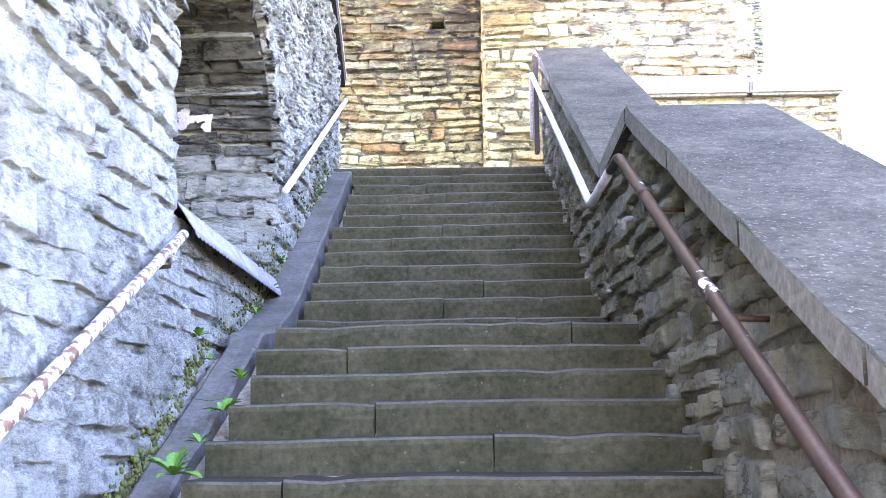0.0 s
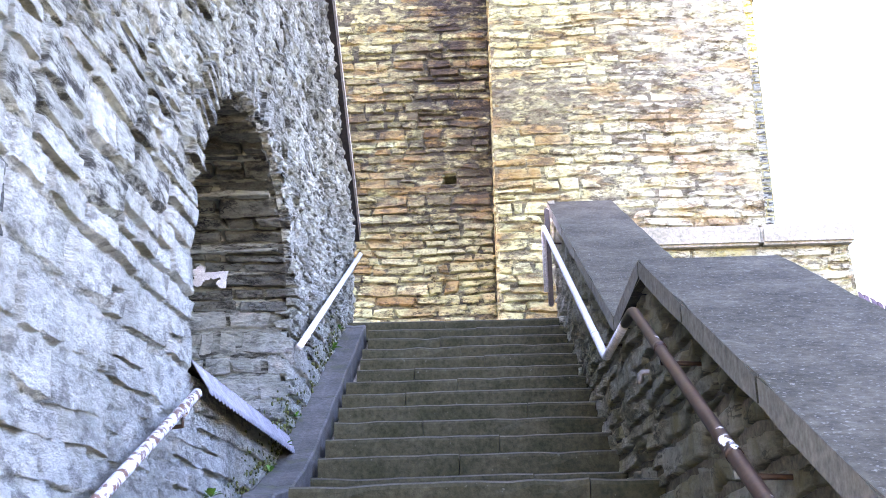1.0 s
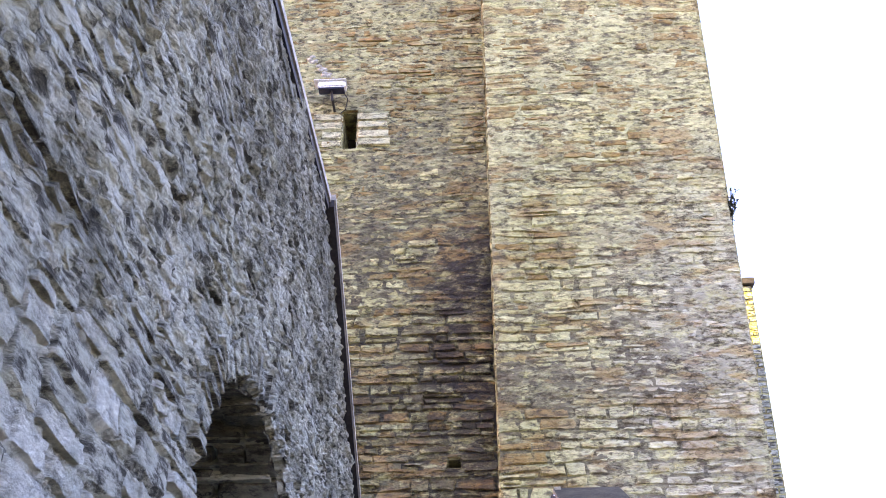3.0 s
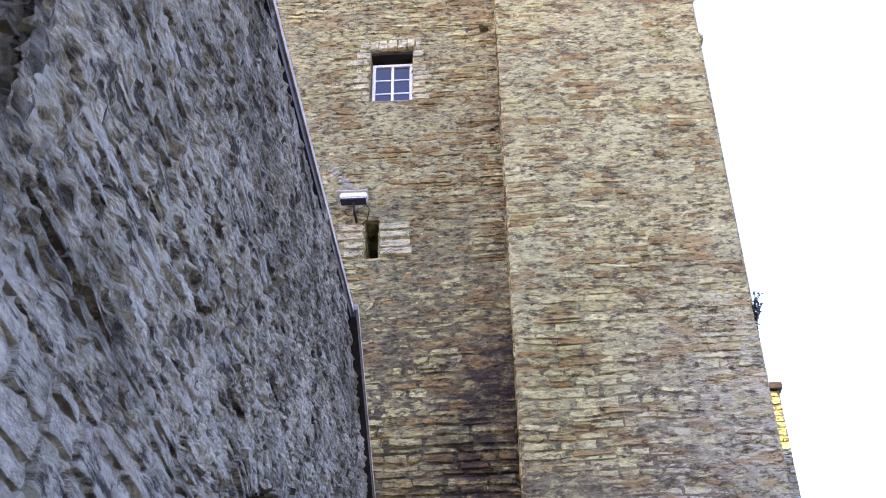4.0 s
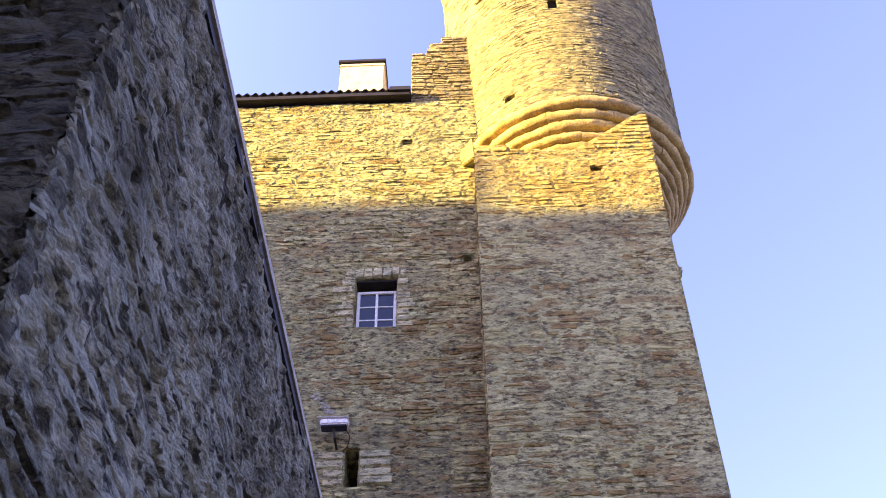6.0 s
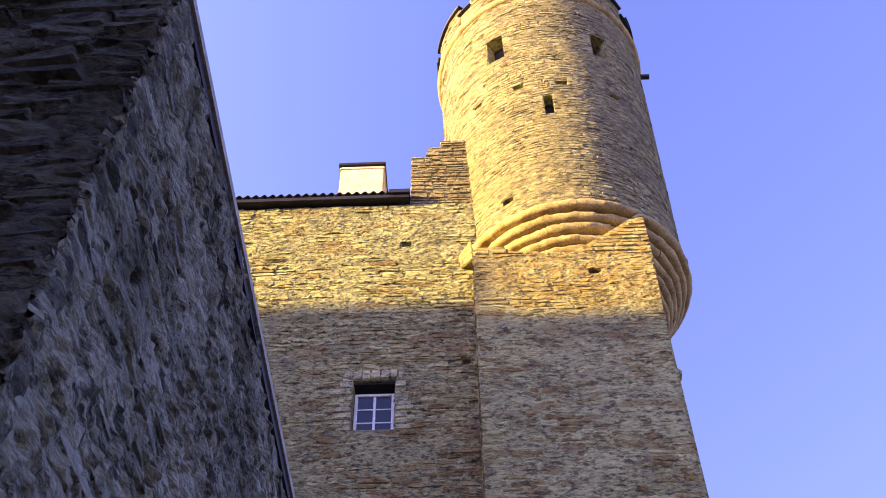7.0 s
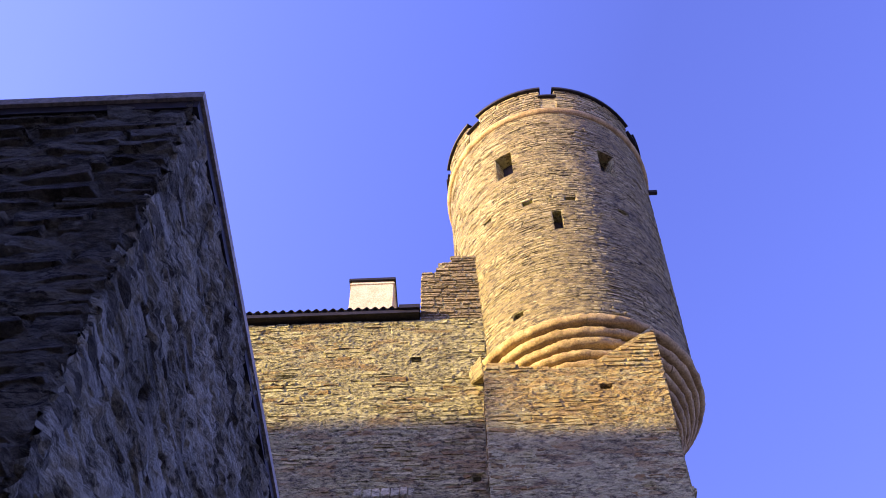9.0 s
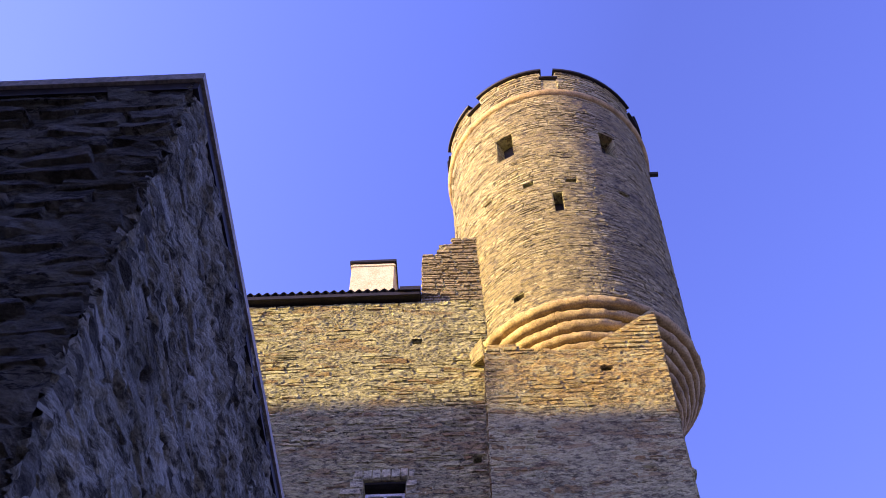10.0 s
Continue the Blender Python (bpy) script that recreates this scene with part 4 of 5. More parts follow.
while z < WIN[3] - 0.02:
    h = min(rng.uniform(0.11, 0.17), WIN[3] - z)
    for side in (0, 1):
        w = rng.uniform(0.2, 0.42)
        cells.append((WIN[0] - w, WIN[0], z, z + h) if side == 0 else (WIN[1], WIN[1] + w, z, z + h))
    z += h
u = WIN[0] - 0.18
while u < WIN[1] + 0.12:
    w = rng.uniform(0.11, 0.17)
    cells.append((u, u + w, WIN[3], WIN[3] + 0.24))
    u += w
masonry(cells, cplace, rng, MAT_QUOIN, quoins, lambda u, v: True, proud=0.042, rough=0.006, jitter=0.006, wave=0.0, joint=0.007, name="quoin")
cells = [(SLIT[1], SLIT[1] + rng.uniform(0.35, 0.6), SLIT[2] + i * 0.16, SLIT[2] + (i + 1) * 0.16) for i in range(4)]
cells += [(SLIT[0] - rng.uniform(0.3, 0.5), SLIT[0], SLIT[2] + i * 0.16, SLIT[2] + (i + 1) * 0.16) for i in range(4)]
quoins = thing("slit_surround", "pale dressed limestone blocks beside the slit opening", "slit surround", "structure")
masonry(cells, cplace, rng, MAT_QUOIN, quoins, lambda u, v: True, proud=0.042, rough=0.006, jitter=0.006, wave=0.0, joint=0.007, name="quoin")

# surveillance camera on a bracket above the slit
cctv = thing("surveillance_camera", "white boxed surveillance camera on a dark wall bracket", "surveillance camera")
cc = Vector((-1.91 * k, CY - 0.28, 10.4 * k - 0.16))
housing = bar("housing", tuple(cc + Vector((-0.2, -0.09, -0.02))), tuple(cc + Vector((0.22, 0.09, 0.085))), cctv, plain_mat("white_enamel", (0.78, 0.78, 0.78), (0.7, 0.7, 0.71), 4, 0.35, bumpy=0.05), 0.02)
bar("sunshield", tuple(cc + Vector((-0.26, -0.115, 0.088))), tuple(cc + Vector((0.23, 0.115, 0.103))), housing, MAT_WHITE, 0.005)
bar("underside", tuple(cc + Vector((-0.19, -0.08, -0.05))), tuple(cc + Vector((0.2, 0.08, -0.022))), housing, plain_mat("dark_blue_plastic", (0.03, 0.03, 0.06), (0.02, 0.02, 0.04), 4, 0.5), 0.01)
part("arm", tube(bmesh.new(), [cc + Vector((0, 0, -0.04)), cc + Vector((0.02, 0.02, -0.2)), cc + Vector((0.03, 0.3, -0.24))], 0.02, 8), MAT_METAL_DARK, cctv)
part("cable", tube(bmesh.new(), [cc + Vector((0.18, 0.05, -0.03)), cc + Vector((0.24, 0.1, -0.12)), cc + Vector((0.2, 0.2, -0.24)), cc + Vector((0.1, 0.29, -0.26))], 0.008, 6), MAT_METAL_DARK, cctv)

# square tower
tower = thing("wall_tower", "square castle tower of cream and ochre limestone courses", "tower", "structure")
HOLES_T = [(2.33, 2.5, 16.1, 16.22)]


def flare(u, v):
    return (u - SEAM) / (TX - SEAM) * 0.125 * np.clip((v - 13.0) / 4.5, 0, 1)


def tplace(u, v, h):
    return np.stack([u + flare(u, v), TY - h, v], 1)



cells = lay((SEAM, TX), (BASE, 16.75), 0.12, 0.36, rng, [rect_gap(h) for h in HOLES_T], 0.12)
masonry(cells, tplace, rng, MAT_TOWER, tower, lambda u, v: u < 1.9 and 2.2 < v < 5.4, proud=0.011, rough=0.015, jitter=0.034, wave=0.026, joint=0.01)


def rplace(u, v, h):
    return np.stack([TX + flare(TX, v) + h, TY + u, v], 1)



cells = lay((0.0, 4.5), (BASE, 16.75), 0.125, 0.4, rng, (), 0.2)
masonry(cells, rplace, rng, MAT_TOWER, tower, None, proud=0.025, rough=0.007, jitter=0.012)
lplace = plane_place((SEAM, CY, 0), (0, -1, 0), (0, 0, 1), (-1, 0, 0))
masonry(lay((0.0, CY - TY), (BASE, 16.75), 0.125, 0.3, rng), lplace, rng, MAT_TOWER, tower, None, proud=0.015, rough=0.004, jitter=0.008)
core(lambda u, v, h: tplace(u, v, h - 0.03), (SEAM + 0.015, TX - 0.015), (GROUND_Z, 16.75), HOLES_T, 4.4, MAT_MORTAR, tower)

bedding(tplace, (SEAM, TX), (BASE, 16.75), 0.022, lambda u, v: 0.009 - 0.026 * np.clip((7.5 - v) / 3.0 + 0.9 * vnoise(u * 1.0 + 4, v * 0.7), 0, 1), 0.022, MAT_MORTAR, tower, lambda u, v: not any(h[0] - 0.02 < u < h[1] + 0.02 and h[2] - 0.02 < v < h[3] + 0.02 for h in HOLES_T))
# corner wedge that rises in front of the corbel rings
bm = bmesh.new()
AX, AY = 2.28, 14.85
nwed = 10
rows = []
for i in range(nwed + 1):
    s = i / nwed
    x = 1.9 + (TX - 1.9) * s
    z = 16.68 + (17.98 - 16.68) * s ** 1.15
    x += float(flare(x, 17.2))
    rows.append([bm.verts.new((x, TY, 16.7)), bm.verts.new((x, TY, z)), bm.verts.new((x - 0.25, TY + 0.9, z + 0.05)), bm.verts.new((x, TY + 0.9, 16.7))])
for a, b in zip(rows, rows[1:]):
    for j in range(4):
        bm.faces.new((a[j], b[j], b[(j + 1) % 4], a[(j + 1) % 4]))
bm.faces.new(rows[0])
bm.faces.new(rows[-1][::-1])
part("corner_wedge", bm, MAT_TOWER, tower)
cells = [(SEAM + 0.3 * i + 0.02 * (i % 2), SEAM + 0.3 * (i + 1), 16.75, 16.89 - 0.02 * i) for i in range(4)]
z = 16.75
while z < 17.88:
    h = rng.uniform(0.1, 0.14)
    s0 = max(0.0, ((z + h - 16.68) / 1.3)) ** (1 / 1.15)
    u = 1.9 + (TX - 1.9) * s0
    while u < TX - 0.05:
        w = min(rng.uniform(0.25, 0.5), TX - u)
        cells.append((u, u + w, z, z + h))
        u += w
    z += h
masonry(cells, tplace, rng, MAT_TOWER, tower, None, proud=0.025, rough=0.007, jitter=0.01)

bm = bmesh.new()
block(bm, (SEAM + 0.01, TY + 0.1, 16.6), (0.95, CY, 17.16), 0.05)
part("corner_bed", bm, MAT_TOWER, tower)
# round turret
turret = thing("turret", "round corbelled corner turret of sunlit cream limestone with a battlemented top", "turret")
turret.scale = (1.02, 1.02, 1.02)
R0, R1, ZB, ZC, ZT = 2.30, 2.56, 17.75, 26.25, 27.58


def turret_r(z):
    return R0 + (R1 - R0) * (z - ZB) / (ZC - ZB)


def turret_place(u, v, h):
    rr = turret_r(v) + h
    return np.stack([AX + rr * np.sin(u), AY - rr * np.cos(u), v], 1)


# openings: angle, height, half width (angle), half height
HOLES_R = [(-0.52, 24.25, 0.085, 0.52), (0.506, 24.15, 0.085, 0.52), (-0.09, 21.25, 0.042, 0.36)]
PUT = [(-0.343, 22.2), (0.056, 22.1), (-0.778, 22.35), (0.563, 22.0), (-0.575, 18.34)]
tholes = [(a - da, a + da, z - dz, z + dz) for a, z, da, dz in HOLES_R] + [(a - 0.05, a + 0.05, z - 0.085, z + 0.085) for a, z in PUT]
cells = lay((-2.0, 1.9), (ZB, ZC), 0.09, 0.1, rng, [rect_gap(h) for h in tholes], 0.15)
masonry(cells, turret_place, rng, MAT_TURRET, turret, None, proud=0.007, rough=0.012, jitter=0.022, wave=0.014, joint=0.006, scale=2.45)
bedding(lambda u, v, h: turret_place(u / 2.45, v, h), (-4.9, 4.65), (ZB, ZC), 0.024, 0.0, 0.015, MAT_TURRET, turret, lambda u, v: not any(h[0] - 0.01 < u / 2.45 < h[1] + 0.01 and h[2] - 0.02 < v < h[3] + 0.02 for h in tholes))
us = sorted({*np.linspace(-math.pi, math.pi, 49), *[x for h in tholes for x in h[:2]]})
vs = sorted({ZB, ZC, 20.0, 23.0, *[x for h in tholes for x in h[2:]]})
bm = bmesh.new()
backing(bm, turret_place, us, vs, lambda u, v: any(h[0] < u < h[1] and h[2] < v < h[3] for h in tholes), 0.6)
part("wall_core", bm, MAT_MORTAR, turret)


def lathe(bm, prof, n=72, a0=-math.pi, a1=math.pi):
    rings = []
    full = a1 - a0 > 6.28
    m = n if full else n + 1
    for r, z in prof:
        rings.append([bm.verts.new((AX + r * math.sin(a0 + (a1 - a0) * i / n), AY - r * math.cos(a0 + (a1 - a0) * i / n), z)) for i in range(m)])
    for a, b in zip(rings, rings[1:]):
        for i in range(n):
            j = (i + 1) % m
            bm.faces.new((a[i], a[j], b[j], b[i]))
    return bm


# dark drum close behind the turret's holes paints their shaded inside
bm = bmesh.new()
lathe(bm, [(0.02, ZB + 1.0), (2.08, ZB + 1.0), (2.2, ZC), (0.02, ZC)], 48)
part("dark_inside", bm, MAT_DARK, turret)
# corbel rings
crng = np.random.default_rng(8)
RINGS = [(2.40, 17.66, 0.115), (2.26, 17.45, 0.11), (2.13, 17.25, 0.105), (2.01, 17.05, 0.1), (1.90, 16.86, 0.1), (1.79, 16.64, 0.1)]
for r, z, q in RINGS:
    nseg = int(2 * math.pi * r / 1.2)
    a = -math.pi
    for i in range(nseg):
        b = a + 2 * math.pi / nseg
        if -2.1 < (a + b) / 2 < 2.4:
            bm = bmesh.new()
            dz, dr = crng.uniform(-0.012, 0.012), crng.uniform(-0.015, 0.015)
            prof = [(r + dr - 0.45, z + 0.1)] + [(r + dr - q + q * math.cos(t), z + dz + q * math.sin(t)) for t in np.linspace(1.45, -1.7, 9)] + [(r + dr - 0.45, z - 0.12)]
            lathe(bm, prof, 20, a + 0.003 / r, b - 0.003 / r)
            co = np.array([v.co for v in bm.verts])
            wear = 0.036 * craggy(np.arctan2(co[:, 0] - AX, AY - co[:, 1]) * r * 0.6 + z * 3, co[:, 2] * 0.8, 1.0)
            for v, w in zip(bm.verts, wear):
                v.co.x += (v.co.x - AX) / r * w
                v.co.y += (v.co.y - AY) / r * w
                v.co.z += w * 0.5
            part("corbel_stone", bm, MAT_RING, turret, smooth=True)
        a = b
bm = bmesh.new()
lathe(bm, [(2.05, 17.8), (2.08, 17.6), (1.95, 17.36), (1.82, 17.15), (1.7, 16.95), (1.6, 16.72), (1.5, 16.5)], 60)
part("corbel_core", bm, MAT_RING, turret, smooth=True)
# bracket at the turret's left foot
bm = bmesh.new()
foot = [(-0.02, 13.82, 17.2), (0.05, 13.5, 17.02), (0.288, 13.1, 16.78), (0.288, 13.82, 17.2)]
low = [bm.verts.new(p) for p in foot]
high = [bm.verts.new((x - 0.03, y - 0.02, 17.38)) for x, y, z in foot]
bm.faces.new(low[::-1])
bm.faces.new(high)
for i in range(4):
    bm.faces.new((low[i], low[(i + 1) % 4], high[(i + 1) % 4], high[i]))
bmesh.ops.bevel(bm, geom=list(bm.edges), offset=0.02, segments=2, affect="EDGES")
part("bracket", bm, MAT_TURRET, turret)

# cornice roll, parapet and its dark caps
bm = bmesh.new()
prof = [(R1 - 0.3, ZC + 0.2)] + [(R1 - 0.02 + 0.12 * math.cos(t), ZC + 0.1 + 0.13 * math.sin(t)) for t in np.linspace(1.5, -1.6, 8)] + [(R1 - 0.3, ZC - 0.05)]
lathe(bm, prof)
part("cornice", bm, MAT_RING, turret, smooth=True)


def par_ring(u, v, h):
    rr = R1 + 0.01 + h
    return np.stack([AX + rr * np.sin(u), AY - rr * np.cos(u), v], 1)


# merlons between notches, angles of the notches
NOTCH = [-2.2, -1.5, -0.82, 0.01, 1.05, 1.65, 2.2]
for a, b in zip(NOTCH, NOTCH[1:]):
    a2, b2 = a + 0.07, b - 0.07
    merlon_cells = lay((a2, b2), (ZC + 0.2, ZT), 0.12, 0.15, rng)
    masonry(merlon_cells, par_ring, rng, MAT_TURRET, turret, None, proud=0.016, rough=0.01, jitter=0.012, wave=0.01, joint=0.008, scale=2.5)
    bm = bmesh.new()
    backing(bm, par_ring, list(np.linspace(a2, b2, 9)), [ZC + 0.15, ZT], lambda u, v: False, 0.4)
    merlon = part("merlon", bm, MAT_MORTAR, turret)
    bm = bmesh.new()
    lathe(bm, [(R1 - 0.45, ZT), (R1 + 0.1, ZT), (R1 + 0.11, ZT + 0.03), (R1 + 0.1, ZT + 0.09), (R1 - 0.45, ZT + 0.2), (R1 - 0.45, ZT)], 10, a2 - 0.01, b2 + 0.01)
    part("merlon_cap", bm, MAT_METAL_DARK, merlon, "dark metal cap")
    bm = bmesh.new()
    backing(bm, par_ring, list(np.linspace(b2, b2 + 0.14, 4)), [ZC + 0.15, ZT - 0.42], lambda u, v: False, 0.4)
    crenel = part("crenel", bm, MAT_TURRET, turret)
    bm = bmesh.new()
    lathe(bm, [(R1 - 0.42, ZT - 0.42), (R1 + 0.09, ZT - 0.42), (R1 + 0.09, ZT - 0.36), (R1 - 0.42, ZT - 0.34)], 4, b2 - 0.02, b2 + 0.16)
    part("crenel_cap", bm, MAT_METAL_DARK, crenel, "dark metal cap")
part("spout", tube(bmesh.new(), [(AX + 2.3, AY - 0.3, 26.0), (AX + 2.8, AY - 0.3, 26.0)], 0.07, 10), MAT_METAL_DARK, turret)

# jagged stub of wall beside the turret
stub = thing("wall_stub", "broken stepped stub of limestone wall beside the turret", "wall stub", "structure")
top_line = [(-0.97, 20.6), (-0.93, 21.45), (-0.65, 21.6), (-0.6, 21.85), (-0.35, 21.9), (-0.2, 22.05), (0.0, 22.1), (0.25, 22.15)]


def stub_top(x):
    z = 19.0
    for px, pz in top_line:
        if x >= px:
            z = pz
    return z


cells = [c for c in lay((-0.97, WALL_END), (EAVE, 22.15), 0.12, 0.3, rng) if c[3] < stub_top((c[0] + c[1]) / 2) + 0.04]
masonry(cells, cplace, rng, MAT_STUB, stub, None, proud=0.03, rough=0.008, jitter=0.012)
bm = bmesh.new()
for (a, z), (b, _) in zip(top_line, top_line[1:] + [(WALL_END - 0.03, 0)]):
    block(bm, (a + 0.02, CY + 0.012, EAVE - 0.05), (b + 0.02, CY + 0.6, z - 0.05))
part("wall_core", bm, MAT_MORTAR, stub)

# corrugated roof above the long wall
roof = thing("roof", "dark corrugated sheet roof with its eave board along the castle wall", "roof", "structure")
bm = bmesh.new()
nw = 480
xs = [-8.8 + (7.83) * i / nw for i in range(nw + 1)]
rowsv = []
for yy, zz in ((CY - 0.2, EAVE + 0.22), (CY + 4.0, EAVE + 1.55)):
    for lift in (0.0, 0.012):
        rowsv.append([bm.verts.new((x, yy, zz + lift + 0.04 * math.sin(x * 2 * math.pi / 0.177))) for x in xs])
for a, b in ((0, 2), (3, 1), (1, 0), (2, 3)):
    for i in range(nw):
        bm.faces.new((rowsv[a][i], rowsv[a][i + 1], rowsv[b][i + 1], rowsv[b][i]))
part("sheet", bm, MAT_METAL_DARK, roof)
bar("eave_board", (-8.8, CY - 0.17, EAVE + 0.06), (-0.98, CY - 0.12, EAVE + 0.17), roof, MAT_METAL_DARK)
bar("soffit", (-8.8, CY - 0.12, EAVE + 0.06), (-0.98, CY + 0.6, EAVE + 0.1), roof, MAT_METAL_DARK)
bar("eave_end", (-1.4, CY - 0.22, EAVE + 0.17), (-0.96, CY + 0.1, EAVE + 0.3), roof, MAT_METAL_DARK)
chimney = thing("chimney", "lime-washed square chimney with a dark cap on the roof", "chimney")
sc = 15.3 / 13
bar("shaft", (-2.36 * sc, 15.3, EAVE + 0.5), (-1.46 * sc, 16.1, 19.9 * sc), chimney, MAT_CHIMNEY, 0.02)
bar("cap", (-2.4 * sc, 15.25, 19.9 * sc), (-1.43 * sc, 16.15, 19.9 * sc + 0.1), chimney, MAT_METAL_DARK, 0.01)
bar("collar", (-2.38 * sc, 15.28, 19.78 * sc), (-1.445 * sc, 16.12, 19.84 * sc), chimney, MAT_CHIMNEY, 0.01)

# knob of stone on the tower's edge
bm = bmesh.new()
block(bm, (TX - 0.1, TY + 0.05, 13.5), (TX + 0.13, TY + 0.3, 13.66), 0.04)
tagged(part("stone_corbel", bm, MAT_TOWER), "small stone stub jutting from the tower's edge", "stone corbel")

# low plinth wall with a stone ledge to the right of the tower foot
plinth = thing("wall_plinth", "low pale limestone wall under a projecting stone ledge", "wall", "structure")
PY = 12.7
pplace = plane_place((0, PY, 0), (1, 0, 0), (0, 0, 1), (0, -1, 0.0))
masonry(lay((1.6, 4.3), (0.8, 3.68), 0.15, 0.4, rng), pplace, rng, MAT_TOWER, plinth, lambda u, v: v > 2.3, proud=0.02, rough=0.005, jitter=0.01)
bm = bmesh.new()
prism(bm, [(1.6, GROUND_Z), (4.75, GROUND_Z), (4.31, 3.7), (1.6, 3.7)], "y", PY + 0.012, PY + 3.5)
part("wall_core", bm, MAT_MORTAR, plinth)
ledge = thing("stone_ledge", "weathered grey stone ledge slab along the tower foot", "ledge")
for a, b in ((1.75, 3.3), (3.3, 4.37)):
    bar("ledge_slab", (a, PY - 0.12, 3.69), (b - 0.006, PY + 3.4, 3.93), ledge, MAT_LEDGE, 0.03)

# unseen block added for the castle's body, keeps the far wall's foot shaded
hidden_block = thing("wall_hidden", "unseen plain block added behind the tower to shade the far wall", "building", "structure")
bar("wall", (-8.0, 17.6, GROUND_Z), (3.3, 30.0, 11.75), hidden_block, MAT_PLASTER, 0)

# far wall seen past the tower's edge, with a dark cap
far = thing("wall_far", "far limestone wall with a dark coping, sunlit above", "wall", "structure")
fpl = plane_place((0, 23.0, 0), (1, 0, 0), (0, 0, 1), (0, -1, 0))
masonry(lay((4.5, 6.36), (3.0, 12.45), 0.16, 0.3, rng), fpl, rng, MAT_GREY, far, None, proud=0.02, rough=0.008, jitter=0.003, wave=0.0)
bar("wall_core", (3.0, 23.012, GROUND_Z), (6.37, 24.5, 12.45), far, MAT_MORTAR, 0)
bar("cap", (3.0, 22.9, 12.46), (6.44, 24.6, 12.62), far, MAT_METAL_DARK, 0.01)

# unseen walls added behind the camera to keep the lower walls in the shade
back = thing("wall_back", "unseen plain wall added behind to cast the shade on the lower walls", "building", "structure")
dist = 48.0
hy = TY + to_sun.y / math.hypot(to_sun.x, to_sun.y) * dist
hz = 15.05 + dist * math.tan(radians(SUN_EL))
split = 0.3 + to_sun.x / abs(to_sun.y) * (13.4 - hy)
bar("wall", (split, hy - 0.5, GROUND_Z), (-9.02, hy, hz), back, MAT_PLASTER, 0)
# taller stretch, added to lift the shade line on the castle wall
bar("wall", (-90.0, hy - 0.5, GROUND_Z), (split - 0.01, hy, hz + 1.95), back, MAT_PLASTER, 0)

# unseen wall added to block skylight from the left wall's front face
blocker = thing("wall_blocker", "unseen plain grey wall added behind to darken the left wall's front", "wall", "structure")
bar("wall", (-9.0, -2.4, GROUND_Z), (-1.3, -1.8, 14.0), blocker, MAT_MORTAR_GREY, 0)


# ---- small growth and far details ----
prng = random.Random(12)


def leaf(bm, base, tip, width, droop):
    """A bent, pointed leaf with a fold along its middle."""
    base, tip = Vector(base), Vector(tip)
    d = tip - base
    side = d.cross(Vector((0, 0, 1)))
    side = side.normalized() if side.length > 1e-4 else Vector((1, 0, 0))
    rowsl = []
    for s, w in ((0.0, 0.15), (0.3, 0.9), (0.6, 1.0), (0.85, 0.55), (1.0, 0.03)):
        p = base + d * s + Vector((0, 0, -droop * s * s))
        rowsl.append([bm.verts.new(p - side * width * w / 2 + Vector((0, 0, width * w * 0.15))), bm.verts.new(p), bm.verts.new(p + side * width * w / 2 + Vector((0, 0, width * w * 0.15)))])
    for a, b2 in zip(rowsl, rowsl[1:]):
        for i in range(2):
            bm.faces.new((a[i], a[i + 1], b2[i + 1], b2[i]))


def weed(at, size, count):
    t = thing("weed", "small leafy green weed rooted in a joint of the steps", "weed", group="weeds along the stairs", at=at)
    for i in range(count):
        bm = bmesh.new()
        a, e, r = prng.uniform(0, 6.28), prng.uniform(0.2, 1.2), size * prng.uniform(0.5, 1.0)
        leaf(bm, (0, 0, 0), (r * math.cos(a) * math.cos(e), r * math.sin(a) * math.cos(e), r * math.sin(e)), r * 0.38, r * 0.3)
        part("leaf", bm, MAT_LEAF, t)


for at, size, count in (((-0.965, 3.80, -0.16), 0.16, 14), ((-0.96, 4.16, -0.06), 0.09, 9), ((-0.95, 4.50, 0.06), 0.11, 11), ((-0.965, 4.55, 0.06), 0.08, 7),
                        ((-0.96, 4.92, 0.2), 0.09, 9), ((-1.17, 5.02, 0.40), 0.08, 10), ((-1.14, 5.1, 0.30), 0.07, 6), ((-1.20, 7.05, 0.86), 0.10, 9), ((-1.2, 6.6, 0.66), 0.08, 7),
                        ((-1.22, 7.6, 1.12), 0.09, 8), ((0.53, 5.46, 0.345), 0.07, 8), ((0.47, 5.46, 0.345), 0.05, 6), ((-1.21, 9.4, 1.95), 0.10, 8), ((-1.22, 10.0, 2.25), 0.08, 7)):
    weed(at, size, count)

# moss in the joint between wall and gutter
moss = thing("moss_strip", "olive moss and dirt in the joint below the grey wall", "moss", kind="stuff")
bm = bmesh.new()
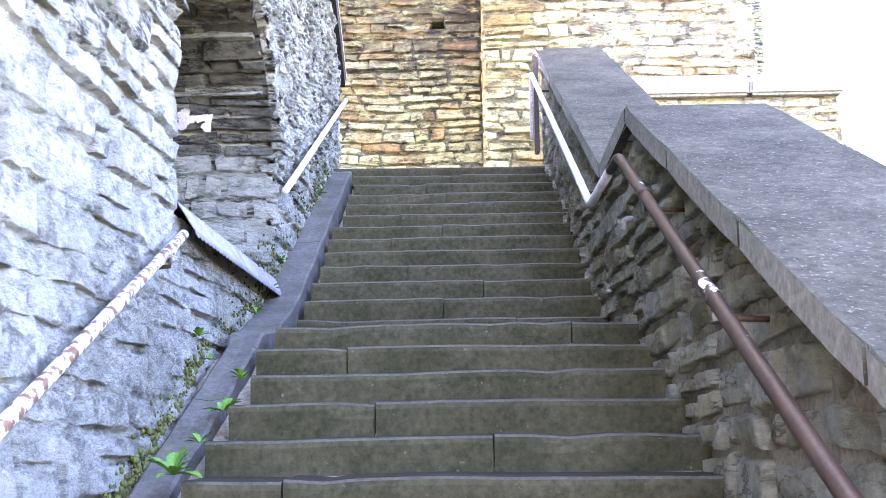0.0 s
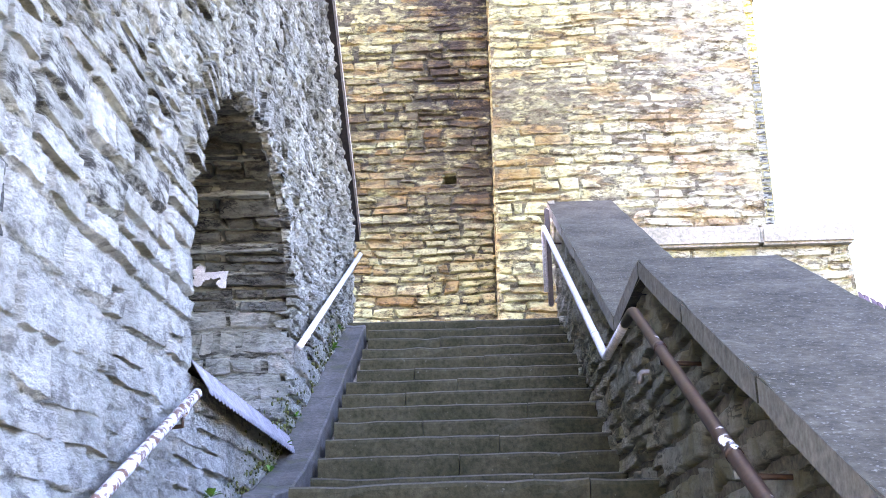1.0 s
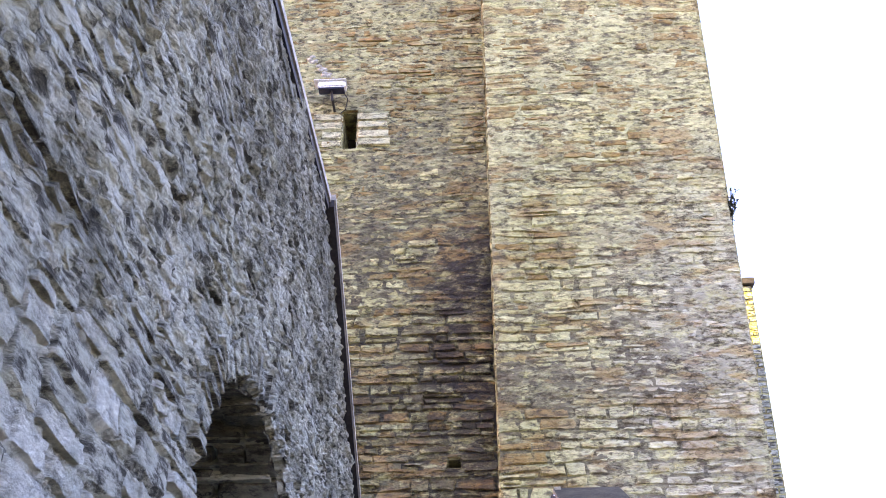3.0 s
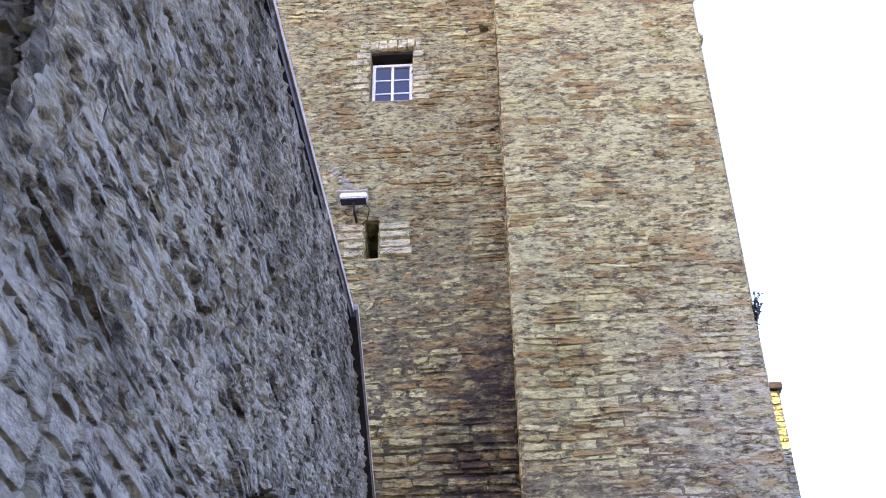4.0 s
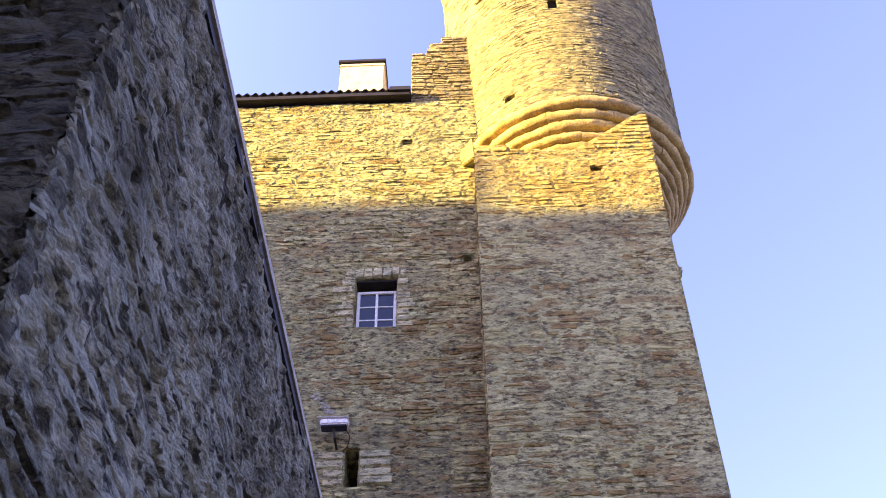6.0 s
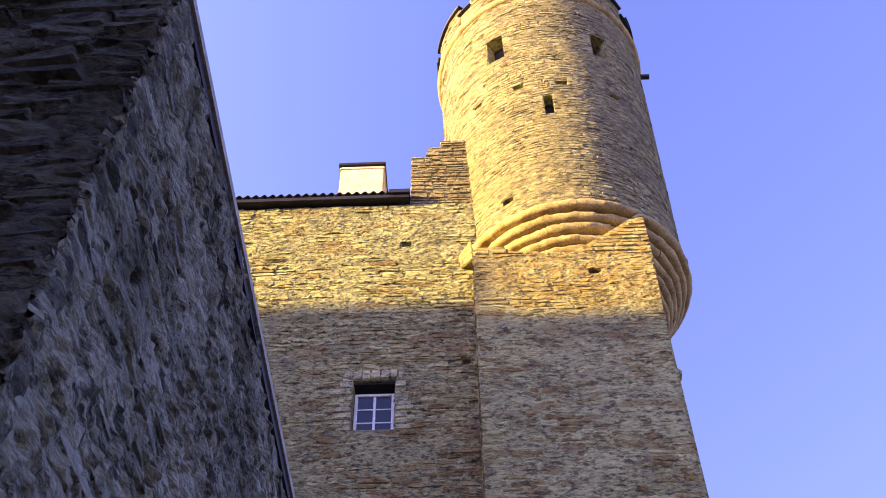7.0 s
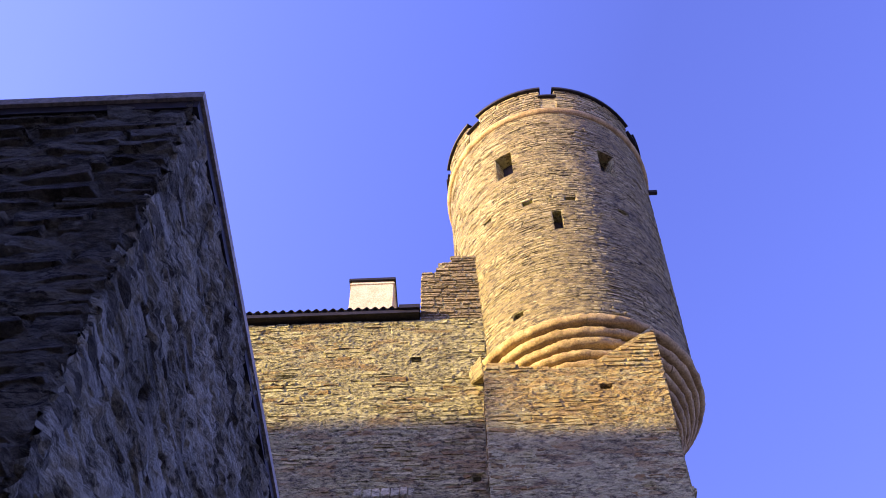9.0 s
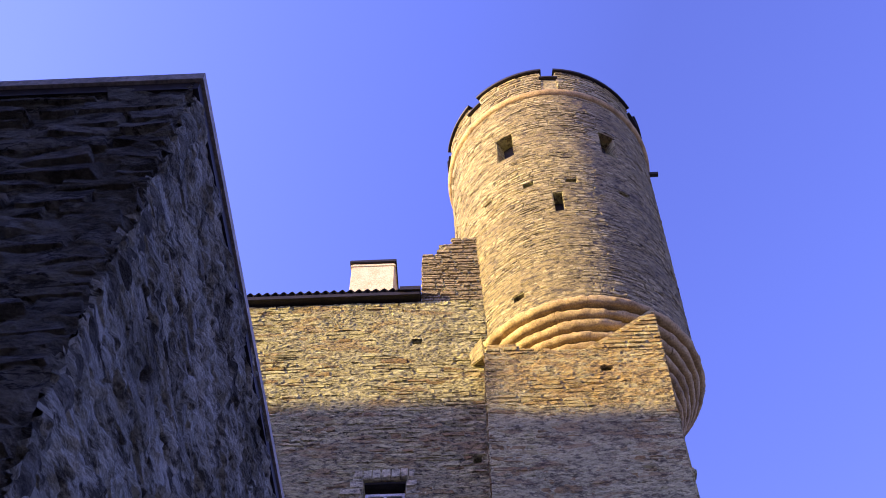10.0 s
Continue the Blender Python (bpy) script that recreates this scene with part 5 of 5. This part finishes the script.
for i in range(1500):
    yy = prng.choice((prng.gauss(4.0, 0.3), prng.gauss(4.9, 0.25), prng.gauss(6.8, 0.5), prng.gauss(9.2, 0.9), prng.uniform(3.3, 10.4)))
    if not 3.0 < yy < 10.5:
        continue
    zz = gut(yy, 1) + 0.0
    up = abs(prng.gauss(0, 0.16 if yy > 6 else 0.05))
    xx = float(left_face(yy, zz + up)) + prng.uniform(-0.005, 0.018)
    s = prng.uniform(0.004, 0.014)
    geom = bmesh.ops.create_icosphere(bm, subdivisions=1, radius=s)
    sx, sy, sz = prng.uniform(0.4, 0.8), prng.uniform(0.7, 2.0), prng.uniform(0.5, 1.4)
    for v in geom["verts"]:
        q = prng.uniform(0.7, 1.3)
        v.co = Vector((v.co.x * sx * q, v.co.y * sy * q, v.co.z * sz * q)) + Vector((xx, yy, zz + up))
part("moss", bm, MAT_MOSS, moss, smooth=True)

# twiggy bush rooted in the tower's edge
bush = thing("bush", "thin dark twiggy bush rooted in the tower's edge", "bush", at=(TX - 0.02, TY + 0.08, 7.95))
for i in range(13):
    bm = bmesh.new()
    p = Vector((0, prng.uniform(-0.05, 0.05), prng.uniform(-0.1, 0.12)))
    pts = [p]
    d = Vector((prng.uniform(0.05, 0.45), prng.uniform(-0.2, 0.2), 1.0)).normalized()
    for s in range(5):
        p = p + d * prng.uniform(0.06, 0.13)
        d = (d + Vector((prng.uniform(-0.25, 0.25), prng.uniform(-0.2, 0.2), prng.uniform(0.0, 0.2)))).normalized()
        pts.append(p)
    tube(bm, pts, 0.005, 5)
    part("twig", bm, MAT_TWIG, bush)
    bm = bmesh.new()
    for q in pts[1:]:
        for j2 in range(5):
            o = Vector((prng.uniform(-0.05, 0.05), prng.uniform(-0.05, 0.05), prng.uniform(-0.03, 0.06)))
            leaf(bm, q, q + o + Vector((0.001, 0, 0)), 0.022, 0.0)
    part("foliage", bm, MAT_TWIG, bush)

# shed roof of dark slats beyond the parapet
shed = thing("shed", "small shed with a dark brown slatted roof beyond the parapet", "shed")
MAT_SLAT = plain_mat("dark_brown_boards", (0.07, 0.04, 0.045), (0.035, 0.022, 0.026), 6.0, 0.7, bumpy=0.3, stretch=(1, 1, 0.2))
for i in range(22):
    x = 5.11 + i * 0.085
    bm = bmesh.new()
    block(bm, (x, -0.012, -0.62), (x + 0.072, 0.012 + 0.006 * (i % 2), 0.0), 0.004, Matrix.Translation((0, 15.0, 3.72 + 5.1 * 0.6)) @ Matrix(((1, 0, 0, 0), (0, 1, 0, 0), (-0.6, 0, 1, 0), (0, 0, 0, 1))) @ Matrix.Rotation(radians(-32), 4, "X"))
    part("slat", bm, MAT_SLAT, shed)
bm = bmesh.new()
prism(bm, [(5.13, GROUND_Z), (6.95, GROUND_Z), (6.95, 2.45), (5.13, 3.5)], "y", 15.02, 16.8)
part("body", bm, MAT_SLAT, shed)

# pale patch of old plaster on the castle wall beside the camera
bm = bmesh.new()
for i in range(26):
    geom = bmesh.ops.create_icosphere(bm, subdivisions=1, radius=prng.uniform(0.03, 0.07))
    o = Vector((-2.42 + i * 0.016 + prng.uniform(-0.03, 0.03), CY - 0.01, 11.72 - i * 0.02 + prng.uniform(-0.05, 0.05)))
    for v in geom["verts"]:
        v.co = Vector((v.co.x, v.co.y * 0.4, v.co.z * 0.8)) + o
patch_ob = part("plaster_patch", bm, MAT_LEDGE, None, smooth=True)
tagged(patch_ob, "lumpy remains of pale plaster on the castle wall", "plaster", kind="structure")
